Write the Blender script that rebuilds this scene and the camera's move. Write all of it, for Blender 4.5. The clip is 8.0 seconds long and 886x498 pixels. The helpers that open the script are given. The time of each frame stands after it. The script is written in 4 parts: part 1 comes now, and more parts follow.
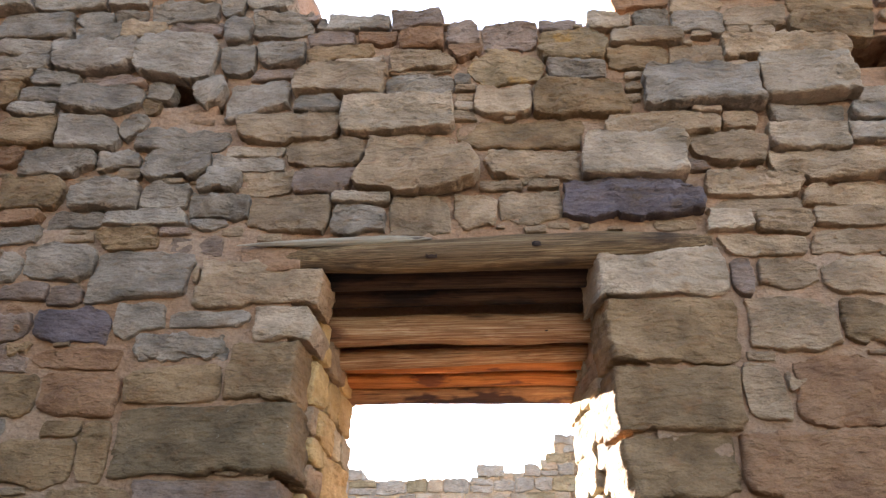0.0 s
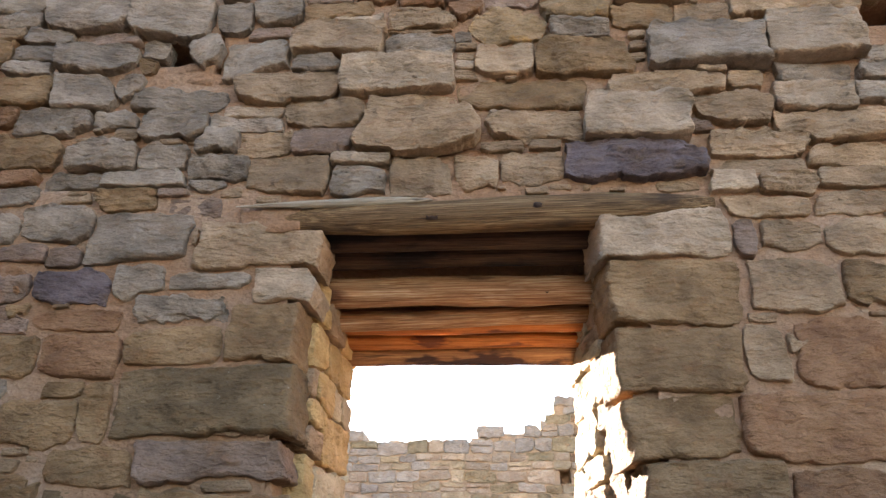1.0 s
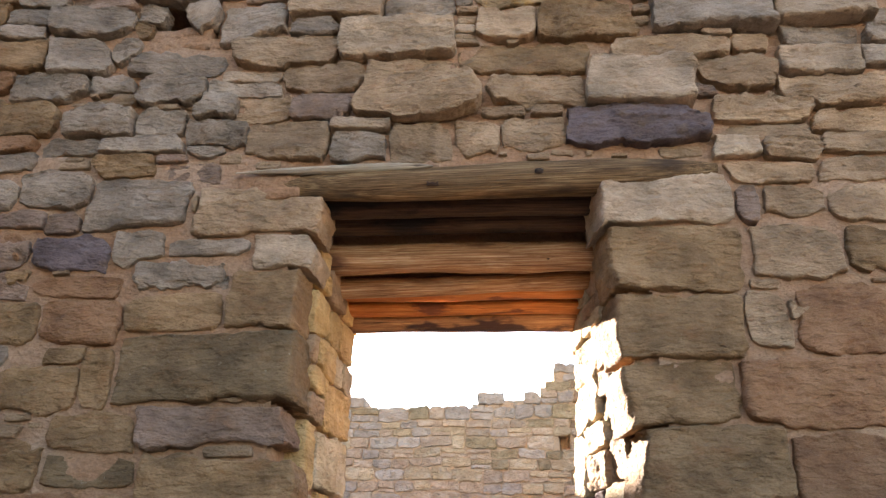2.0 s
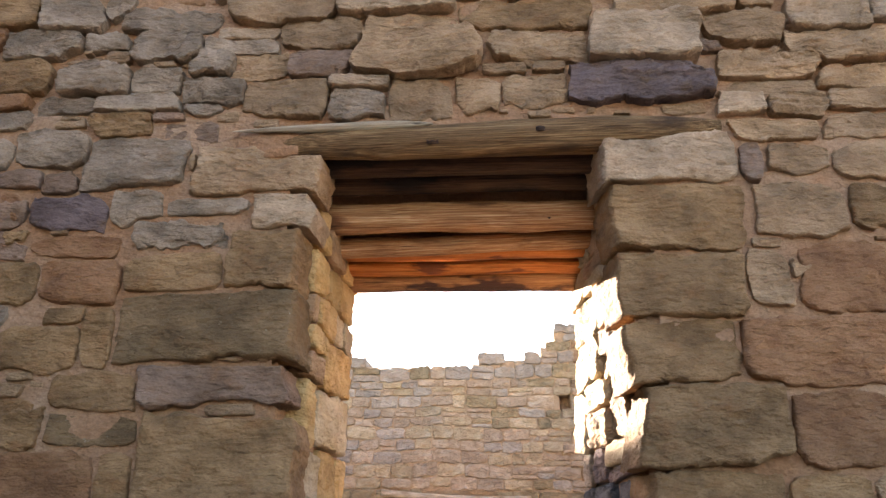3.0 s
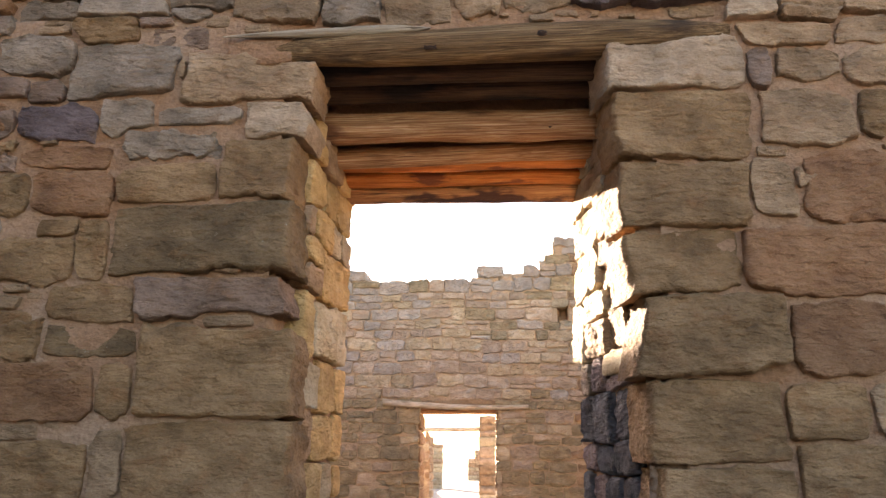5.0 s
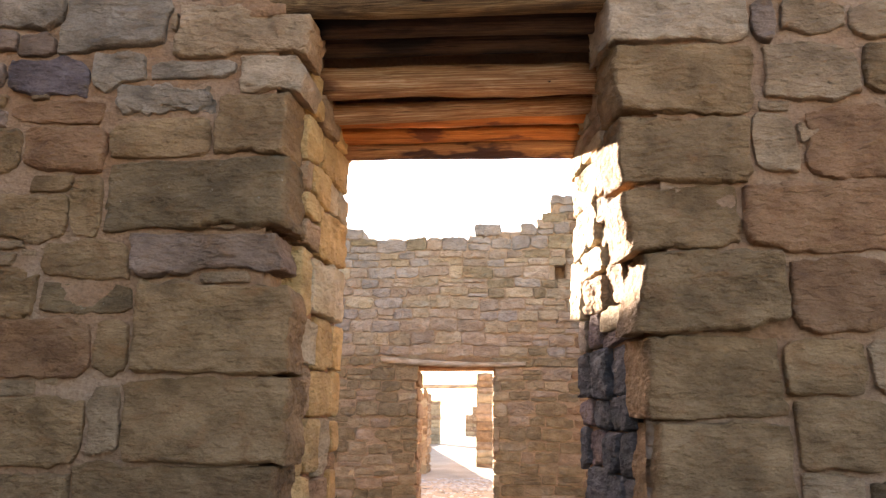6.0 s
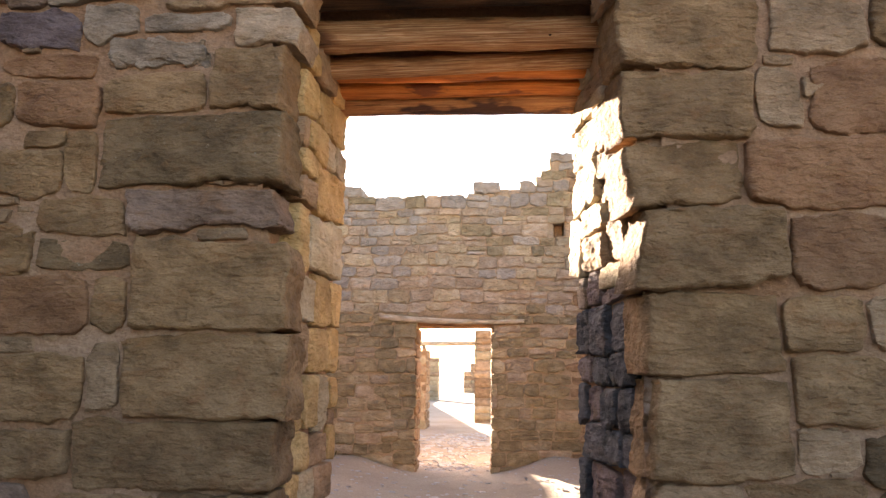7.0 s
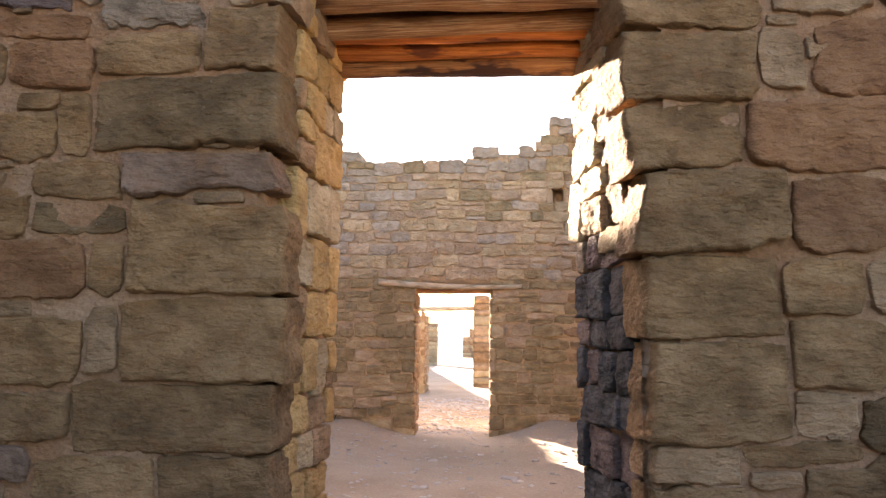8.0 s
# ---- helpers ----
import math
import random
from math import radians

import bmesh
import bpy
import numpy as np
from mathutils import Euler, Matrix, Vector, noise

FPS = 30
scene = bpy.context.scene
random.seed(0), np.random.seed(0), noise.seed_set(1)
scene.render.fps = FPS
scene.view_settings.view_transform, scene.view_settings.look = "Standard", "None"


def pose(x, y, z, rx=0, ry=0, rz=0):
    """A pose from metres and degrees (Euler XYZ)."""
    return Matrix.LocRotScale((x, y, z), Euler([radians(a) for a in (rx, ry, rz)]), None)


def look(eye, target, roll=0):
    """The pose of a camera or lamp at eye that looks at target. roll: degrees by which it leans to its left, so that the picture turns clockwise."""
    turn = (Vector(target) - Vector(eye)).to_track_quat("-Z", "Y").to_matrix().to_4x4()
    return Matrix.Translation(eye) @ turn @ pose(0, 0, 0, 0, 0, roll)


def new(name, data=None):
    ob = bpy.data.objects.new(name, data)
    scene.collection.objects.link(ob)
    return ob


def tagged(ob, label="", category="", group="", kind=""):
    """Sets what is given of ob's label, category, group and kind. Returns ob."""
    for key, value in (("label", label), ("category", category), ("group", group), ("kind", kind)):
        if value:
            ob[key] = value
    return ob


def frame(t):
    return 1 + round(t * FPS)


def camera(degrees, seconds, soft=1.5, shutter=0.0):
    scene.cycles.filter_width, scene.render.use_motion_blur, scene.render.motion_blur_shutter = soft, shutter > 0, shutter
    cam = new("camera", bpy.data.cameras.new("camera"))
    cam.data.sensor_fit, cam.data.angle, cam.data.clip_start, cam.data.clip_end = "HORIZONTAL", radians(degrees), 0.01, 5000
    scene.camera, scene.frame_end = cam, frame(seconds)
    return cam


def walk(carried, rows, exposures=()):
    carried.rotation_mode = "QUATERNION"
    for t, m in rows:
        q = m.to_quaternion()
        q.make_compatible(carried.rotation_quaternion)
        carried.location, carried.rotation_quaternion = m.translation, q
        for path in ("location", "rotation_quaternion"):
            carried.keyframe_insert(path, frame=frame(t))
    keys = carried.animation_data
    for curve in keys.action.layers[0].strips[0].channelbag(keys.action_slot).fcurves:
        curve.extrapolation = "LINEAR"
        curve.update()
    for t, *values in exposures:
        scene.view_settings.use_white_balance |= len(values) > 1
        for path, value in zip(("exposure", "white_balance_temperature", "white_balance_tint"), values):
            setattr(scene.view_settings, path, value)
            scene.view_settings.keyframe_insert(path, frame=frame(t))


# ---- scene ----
cam = camera(57.36, 8.0, soft=1.4)
ROWS = [
    (0, 0.0093, -0.0025, 1.1786, 4.83, 27.854, 0.967),
    (0.5, 0.0091, 0.0066, 1.1792, 4.847, 26.511, 0.99),
    (1, 0.0082, 0.0132, 1.1806, 4.828, 25.266, 0.966),
    (2.5, 0.0065, 0.0311, 1.1795, 4.821, 21.781, 0.909),
    (3, 0.0063, 0.0393, 1.1788, 4.825, 20.302, 0.822),
    (3.5, 0.0063, 0.0466, 1.1805, 4.82, 18.652, 0.804),
    (4, 0.0058, 0.0557, 1.1797, 4.796, 17.168, 0.743),
    (4.5, 0.0058, 0.0638, 1.179, 4.757, 15.712, 0.703),
    (6, 0.0045, 0.0859, 1.1761, 4.479, 11.329, 0.629),
    (6.5, 0.0042, 0.093, 1.1744, 4.414, 9.84, 0.641),
    (7, 0.0032, 0.0989, 1.1745, 4.347, 8.373, 0.628),
    (7.5, 0.0036, 0.1064, 1.172, 4.332, 7.134, 0.632),
    (8, 0.0029, 0.1107, 1.1705, 4.234, 5.95, 0.589),
]
walk(cam, [(t, pose(x, y, z, 90 + pitch, 0, yaw) @ pose(0, 0, 0, 0, 0, roll)) for t, x, y, z, yaw, pitch, roll in ROWS],
     exposures=[(0.0, 3.93, 6500, 15), (1.2, 3.9, 6800, 16), (3.5, 3.82, 7300, 20), (8.0, 3.6, 7500, 21)])

# ---- sky and sun: low sun beyond the ruin, ahead and a little to the left
SUN_EL, SUN_AZ = 12.1, 31.0
world = bpy.data.worlds.new("sky")
scene.world = world
world.use_nodes = True
wn = world.node_tree
sky = wn.nodes.new("ShaderNodeTexSky")
sky.sky_type, sky.sun_disc = "NISHITA", False
sky.sun_elevation, sky.sun_rotation = radians(SUN_EL + 14), radians(-SUN_AZ)
wn.links.new(sky.outputs[0], wn.nodes["Background"].inputs[0])
wn.nodes["Background"].inputs[1].default_value = 0.05
sun = new("sun", bpy.data.lights.new("sun", "SUN"))
sun.data.energy, sun.data.angle, sun.data.color = 5.0, radians(0.5), (1.0, 0.93, 0.82)
el, az = radians(SUN_EL), radians(SUN_AZ)
sun.matrix_world = look((-math.sin(az) * 30, math.cos(az) * 30, math.tan(el) * 30), (0, 0, 0))


# ---- materials
def material(name, rough=0.9):
    m = bpy.data.materials.new(name)
    m.use_nodes = True
    nt = m.node_tree
    nt.nodes["Principled BSDF"].inputs["Roughness"].default_value = rough
    nt.nodes["Principled BSDF"].inputs["Specular IOR Level"].default_value = 0.25
    return m, nt, nt.nodes["Principled BSDF"]


def node(nt, kind, **values):
    n = nt.nodes.new(kind)
    for k, v in values.items():
        n.inputs[k].default_value = v
    return n


def coords(nt, scale, space="Object"):
    tc = nt.nodes.new("ShaderNodeTexCoord")
    mp = nt.nodes.new("ShaderNodeMapping")
    mp.inputs["Scale"].default_value = scale
    nt.links.new(tc.outputs[space], mp.inputs["Vector"])
    return mp.outputs["Vector"]


def ramp(nt, fac, stops):
    r = nt.nodes.new("ShaderNodeValToRGB")
    e = r.color_ramp.elements
    while len(e) < len(stops):
        e.new(0.5)
    for k, (p, c) in enumerate(stops):
        e[k].position, e[k].color = p, (*c, 1)
    nt.links.new(fac, r.inputs["Fac"])
    return r.outputs["Color"]


def blend(nt, fac, a, b, how="MIX"):
    x = nt.nodes.new("ShaderNodeMix")
    x.data_type, x.blend_type = "RGBA", how
    for value, sock in ((fac, x.inputs[0]), (a, x.inputs[6]), (b, x.inputs[7])):
        if isinstance(value, (int, float)):
            sock.default_value = value
        elif isinstance(value, tuple):
            sock.default_value = (*value, 1)
        else:
            nt.links.new(value, sock)
    return x.outputs[2]


def bump(nt, bsdf, heights):
    last = None
    for h, strength, dist in heights:
        b = node(nt, "ShaderNodeBump", Strength=strength, Distance=dist)
        nt.links.new(h, b.inputs["Height"])
        if last:
            nt.links.new(last, b.inputs["Normal"])
        last = b.outputs["Normal"]
    nt.links.new(last, bsdf.inputs["Normal"])


def spread(nt, vector):
    """Shifts a texture for each object, so that no two pieces share their grain."""
    info = nt.nodes.new("ShaderNodeObjectInfo")
    times = nt.nodes.new("ShaderNodeMath")
    times.operation = "MULTIPLY"
    times.inputs[1].default_value = 53.0
    nt.links.new(info.outputs["Random"], times.inputs[0])
    add = nt.nodes.new("ShaderNodeVectorMath")
    nt.links.new(vector, add.inputs[0])
    nt.links.new(times.outputs[0], add.inputs[1])
    return add.outputs[0]


def stone_material(name, low, mid, high, stain, strata=1.0, spots=0.0):
    """Weathered sandstone: bedding streaks, blotches, pits and pale or dark stains."""
    m, nt, bsdf = material(name, 0.92)
    info = nt.nodes.new("ShaderNodeObjectInfo")
    geo = nt.nodes.new("ShaderNodeNewGeometry")
    both = nt.nodes.new("ShaderNodeMath")
    both.operation = "ADD"
    nt.links.new(info.outputs["Random"], both.inputs[0])
    nt.links.new(geo.outputs["Random Per Island"], both.inputs[1])
    wide = nt.nodes.new("ShaderNodeTexNoise")
    wide.noise_dimensions = "4D"
    for k, v in (("Scale", 7.0), ("Detail", 5.0), ("Roughness", 0.62)):
        wide.inputs[k].default_value = v
    shift = nt.nodes.new("ShaderNodeMath")
    shift.operation = "MULTIPLY"
    shift.inputs[1].default_value = 37.0
    nt.links.new(both.outputs[0], shift.inputs[0])
    nt.links.new(shift.outputs[0], wide.inputs["W"])
    nt.links.new(coords(nt, (1, 1, 1.5)), wide.inputs["Vector"])
    grain = node(nt, "ShaderNodeTexNoise", Scale=190.0, Detail=3.0, Roughness=0.65)
    nt.links.new(spread(nt, coords(nt, (0.8, 0.8, 1.5))), grain.inputs["Vector"])
    bed = node(nt, "ShaderNodeTexNoise", Scale=9.0, Detail=6.0, Roughness=0.65)
    nt.links.new(spread(nt, coords(nt, (1, 1, 1.7))), bed.inputs["Vector"])
    leaf_lines = node(nt, "ShaderNodeTexNoise", Scale=6.0, Detail=5.0, Roughness=0.7, Distortion=1.2)
    nt.links.new(spread(nt, coords(nt, (2.6, 2.6, 8))), leaf_lines.inputs["Vector"])
    blot = node(nt, "ShaderNodeTexNoise", Scale=14.0, Detail=6.0, Roughness=0.68)
    nt.links.new(spread(nt, coords(nt, (1.0, 1.0, 1.4))), blot.inputs["Vector"])
    pecks = node(nt, "ShaderNodeTexNoise", Scale=48.0, Detail=2.0, Roughness=0.5)
    nt.links.new(spread(nt, coords(nt, (0.6, 1, 1.5))), pecks.inputs["Vector"])
    col = ramp(nt, wide.outputs["Fac"], [(0.36, low), (0.5, mid), (0.64, high)])
    col = blend(nt, ramp_value(nt, blot.outputs["Fac"], 0.52, 0.72), col, stain)
    col = blend(nt, 0.3 * strata, col, ramp(nt, bed.outputs["Fac"], [(0.3, (0.4, 0.38, 0.35)), (0.48, (0.95, 0.95, 0.95)), (0.68, (1.3, 1.28, 1.25))]), "MULTIPLY")
    col = blend(nt, 0.08 * strata, col, ramp(nt, leaf_lines.outputs["Fac"], [(0.32, (0.3, 0.28, 0.26)), (0.46, (1.0, 1.0, 1.0)), (0.7, (1.25, 1.24, 1.22))]), "MULTIPLY")
    col = blend(nt, 0.3, col, ramp(nt, grain.outputs["Fac"], [(0.3, (0.45, 0.44, 0.42)), (0.7, (1.35, 1.34, 1.32))]), "MULTIPLY")
    tone = ramp(nt, info.outputs["Random"], [(0.0, (0.82, 0.81, 0.79)), (0.5, (1.0, 0.98, 0.95)), (1.0, (1.16, 1.14, 1.1))])
    col = blend(nt, 1.0, col, tone, "MULTIPLY")
    if spots:
        fleck = node(nt, "ShaderNodeTexNoise", Scale=38.0, Detail=6.0, Roughness=0.75)
        nt.links.new(coords(nt, (1, 1, 1)), fleck.inputs["Vector"])
        col = blend(nt, ramp_value(nt, fleck.outputs["Fac"], 0.64, 0.72), col, (0.42, 0.37, 0.28))
    nt.links.new(col, bsdf.inputs["Base Color"])
    bump(nt, bsdf, [(bed.outputs["Fac"], 0.5 * strata, 0.02), (leaf_lines.outputs["Fac"], 0.6 * strata, 0.016), (blot.outputs["Fac"], 0.85, 0.03), (pecks.outputs["Fac"], 0.85, 0.016), (grain.outputs["Fac"], 0.6, 0.004)])
    return m


def ramp_value(nt, fac, lo, hi):
    r = nt.nodes.new("ShaderNodeMapRange")
    r.inputs["From Min"].default_value, r.inputs["From Max"].default_value = lo, hi
    nt.links.new(fac, r.inputs["Value"])
    return r.outputs["Result"]


STONE = {
    "t": stone_material("tan_sandstone", (0.249, 0.158, 0.090), (0.372, 0.242, 0.142), (0.479, 0.322, 0.199), (0.340, 0.197, 0.108)),
    "g": stone_material("grey_sandstone", (0.191, 0.142, 0.103), (0.303, 0.228, 0.165), (0.413, 0.316, 0.237), (0.293, 0.196, 0.126)),
    "b": stone_material("olive_brown_sandstone", (0.171, 0.101, 0.049), (0.277, 0.167, 0.084), (0.378, 0.233, 0.121), (0.275, 0.142, 0.065)),
    "d": stone_material("dark_olive_sandstone", (0.111, 0.071, 0.037), (0.173, 0.112, 0.059), (0.242, 0.156, 0.084), (0.206, 0.114, 0.052), 1.0, 1.0),
    "l": stone_material("pale_sandstone", (0.305, 0.215, 0.139), (0.436, 0.308, 0.205), (0.545, 0.396, 0.273), (0.392, 0.254, 0.149)),
    "r": stone_material("reddish_sandstone", (0.207, 0.101, 0.051), (0.292, 0.149, 0.076), (0.354, 0.192, 0.103), (0.275, 0.145, 0.067)),
    "p": stone_material("purple_grey_siltstone", (0.171, 0.111, 0.077), (0.263, 0.173, 0.124), (0.357, 0.240, 0.177), (0.263, 0.149, 0.085)),
    "v": stone_material("dark_violet_siltstone", (0.105, 0.075, 0.072), (0.173, 0.124, 0.119), (0.239, 0.177, 0.172), (0.208, 0.132, 0.082)),
    "o": stone_material("lichen_covered_sandstone", (0.188, 0.118, 0.059), (0.295, 0.188, 0.098), (0.377, 0.250, 0.148), (0.450, 0.216, 0.040), 0.8, 0.0),
    "y": stone_material("yellow_tan_sandstone", (0.380, 0.288, 0.176), (0.475, 0.375, 0.242), (0.551, 0.455, 0.319), (0.427, 0.310, 0.185), 0.5),
    # near-black grey that carries the shade of the right reveal
    "k": stone_material("shade_grey_sandstone", (0.046, 0.043, 0.047), (0.083, 0.079, 0.085), (0.130, 0.122, 0.131), (0.106, 0.088, 0.078), 0.8),
    "c": stone_material("bounce_ochre_sandstone", (0.403, 0.252, 0.103), (0.549, 0.360, 0.162), (0.671, 0.468, 0.227), (0.488, 0.300, 0.119), 0.5),
    "q": stone_material("pinkish_tan_sandstone", (0.363, 0.270, 0.185), (0.451, 0.348, 0.246), (0.519, 0.421, 0.314), (0.412, 0.281, 0.179), 0.5),
    "e": stone_material("far_olive_sandstone", (0.233, 0.178, 0.103), (0.320, 0.250, 0.149), (0.407, 0.326, 0.205), (0.310, 0.214, 0.119), 0.6),
    "s": stone_material("silver_grey_sandstone", (0.3, 0.255, 0.205), (0.39, 0.335, 0.275), (0.46, 0.405, 0.34), (0.4, 0.3, 0.2), 0.5),
}


def mortar_material(name, low, mid, high):
    """Earth mortar with grit, drips and small pebbles."""
    m, nt, bsdf = material(name, 0.97)
    wide = node(nt, "ShaderNodeTexNoise", Scale=3.2, Detail=6.0, Roughness=0.65)
    nt.links.new(coords(nt, (1, 1, 1.2)), wide.inputs["Vector"])
    grit = node(nt, "ShaderNodeTexNoise", Scale=90.0, Detail=4.0, Roughness=0.7)
    nt.links.new(coords(nt, (1, 1, 1)), grit.inputs["Vector"])
    lump = node(nt, "ShaderNodeTexNoise", Scale=24.0, Detail=5.0, Roughness=0.6)
    nt.links.new(coords(nt, (1, 1, 1.6)), lump.inputs["Vector"])
    col = ramp(nt, wide.outputs["Fac"], [(0.3, low), (0.5, mid), (0.7, high)])
    col = blend(nt, 0.5, col, ramp(nt, grit.outputs["Fac"], [(0.32, (0.55, 0.53, 0.5)), (0.68, (1.3, 1.28, 1.25))]), "MULTIPLY")
    nt.links.new(col, bsdf.inputs["Base Color"])
    bump(nt, bsdf, [(lump.outputs["Fac"], 0.7, 0.03), (grit.outputs["Fac"], 0.6, 0.006)])
    return m


MORTAR = mortar_material("earth_mortar", (0.31, 0.158, 0.08), (0.36, 0.212, 0.125), (0.4, 0.268, 0.178))
MORTAR_FAR = mortar_material("pale_earth_mortar", (0.4, 0.275, 0.165), (0.48, 0.345, 0.22), (0.54, 0.41, 0.28))


def earth_material():
    """Trodden sandy soil."""
    m, nt, bsdf = material("trodden_sand", 0.97)
    wide = node(nt, "ShaderNodeTexNoise", Scale=0.7, Detail=7.0, Roughness=0.6)
    nt.links.new(coords(nt, (1, 1, 1)), wide.inputs["Vector"])
    grit = node(nt, "ShaderNodeTexNoise", Scale=45.0, Detail=5.0, Roughness=0.7)
    nt.links.new(coords(nt, (1, 1, 1)), grit.inputs["Vector"])
    col = ramp(nt, wide.outputs["Fac"], [(0.3, (0.42, 0.315, 0.22)), (0.5, (0.52, 0.405, 0.295)), (0.7, (0.59, 0.475, 0.36))])
    col = blend(nt, 0.5, col, ramp(nt, grit.outputs["Fac"], [(0.3, (0.6, 0.58, 0.56)), (0.7, (1.2, 1.2, 1.2))]), "MULTIPLY")
    nt.links.new(col, bsdf.inputs["Base Color"])
    bump(nt, bsdf, [(wide.outputs["Fac"], 0.6, 0.2), (grit.outputs["Fac"], 0.8, 0.02)])
    return m


def wood_material(name, low, mid, high, char, rough=0.75, burnt=(0.52, 0.62)):
    """Old timber along x: long fibres, hairline cracks, knots and darker patches."""
    m, nt, bsdf = material(name, rough)
    fibre = node(nt, "ShaderNodeTexNoise", Scale=5.0, Detail=8.0, Roughness=0.72, Distortion=0.25)
    nt.links.new(spread(nt, coords(nt, (0.7, 55, 55))), fibre.inputs["Vector"])
    crack = node(nt, "ShaderNodeTexNoise", Scale=9.0, Detail=3.0, Roughness=0.5, Distortion=0.4)
    nt.links.new(spread(nt, coords(nt, (0.35, 22, 22))), crack.inputs["Vector"])
    patch = node(nt, "ShaderNodeTexNoise", Scale=4.0, Detail=4.0, Roughness=0.55)
    nt.links.new(spread(nt, coords(nt, (1, 3.0, 3.0))), patch.inputs["Vector"])
    tint = node(nt, "ShaderNodeTexNoise", Scale=11.0, Detail=3.0, Roughness=0.5)
    nt.links.new(spread(nt, coords(nt, (0.7, 3.0, 3.0))), tint.inputs["Vector"])
    col = ramp(nt, fibre.outputs["Fac"], [(0.35, low), (0.5, mid), (0.66, high)])
    col = blend(nt, 0.6, col, ramp(nt, tint.outputs["Fac"], [(0.32, (0.6, 0.54, 0.5)), (0.5, (1.0, 1.0, 1.0)), (0.68, (1.35, 1.4, 1.45))]), "MULTIPLY")
    col = blend(nt, ramp_value(nt, patch.outputs["Fac"], *burnt), col, char)
    col = blend(nt, 0.8, col, ramp(nt, crack.outputs["Fac"], [(0.31, (0.1, 0.08, 0.06)), (0.36, (1.0, 1.0, 1.0))]), "MULTIPLY")
    nt.links.new(col, bsdf.inputs["Base Color"])
    bump(nt, bsdf, [(patch.outputs["Fac"], 0.5, 0.03), (fibre.outputs["Fac"], 0.55, 0.008), (crack.outputs["Fac"], 0.5, 0.012)])
    return m


EARTH = earth_material()
FLAKE = stone_material("bleached_stone_flakes", (0.5, 0.46, 0.42), (0.64, 0.6, 0.56), (0.74, 0.71, 0.68), (0.55, 0.48, 0.42), 0.3)
WOOD_GREY = wood_material("weathered_grey_timber", (0.055, 0.028, 0.012), (0.16, 0.088, 0.036), (0.33, 0.21, 0.105), (0.06, 0.034, 0.018), 0.85, (0.54, 0.66))
WOOD_DARK = wood_material("dark_brown_timber", (0.025, 0.012, 0.007), (0.055, 0.027, 0.014), (0.1, 0.05, 0.024), (0.014, 0.008, 0.006), 0.75)
WOOD_BROWN = wood_material("brown_juniper_timber", (0.17, 0.062, 0.022), (0.36, 0.17, 0.07), (0.62, 0.41, 0.24), (0.14, 0.055, 0.022), 0.6, (0.55, 0.68))
WOOD_RED = wood_material("orange_split_timber", (0.34, 0.09, 0.02), (0.55, 0.175, 0.04), (0.66, 0.29, 0.09), (0.2, 0.06, 0.025), 0.7, (0.56, 0.6))
WOOD_RUST = wood_material("rust_brown_split_timber", (0.2, 0.075, 0.03), (0.36, 0.16, 0.065), (0.55, 0.29, 0.12), (0.075, 0.032, 0.022), 0.7, (0.48, 0.54))
WOOD_BLEACHED = wood_material("bleached_pole_timber", (0.42, 0.32, 0.21), (0.54, 0.43, 0.3), (0.63, 0.52, 0.38), (0.36, 0.26, 0.16))
WOOD_PALE = wood_material("pale_peeled_timber", (0.27, 0.195, 0.125), (0.38, 0.295, 0.2), (0.5, 0.41, 0.3), (0.22, 0.15, 0.09))


# ---- shape helpers
def mesh_object(name, verts, faces, mat, parent=None, label="", smooth=True):
    me = bpy.data.meshes.new(name)
    me.from_pydata(verts, [], faces)
    me.materials.append(mat)
    if smooth:
        me.polygons.foreach_set("use_smooth", [True] * len(me.polygons))
    me.update()
    ob = new(name, me)
    if parent:
        ob.parent = parent
    if label:
        ob["label"] = label
    return ob


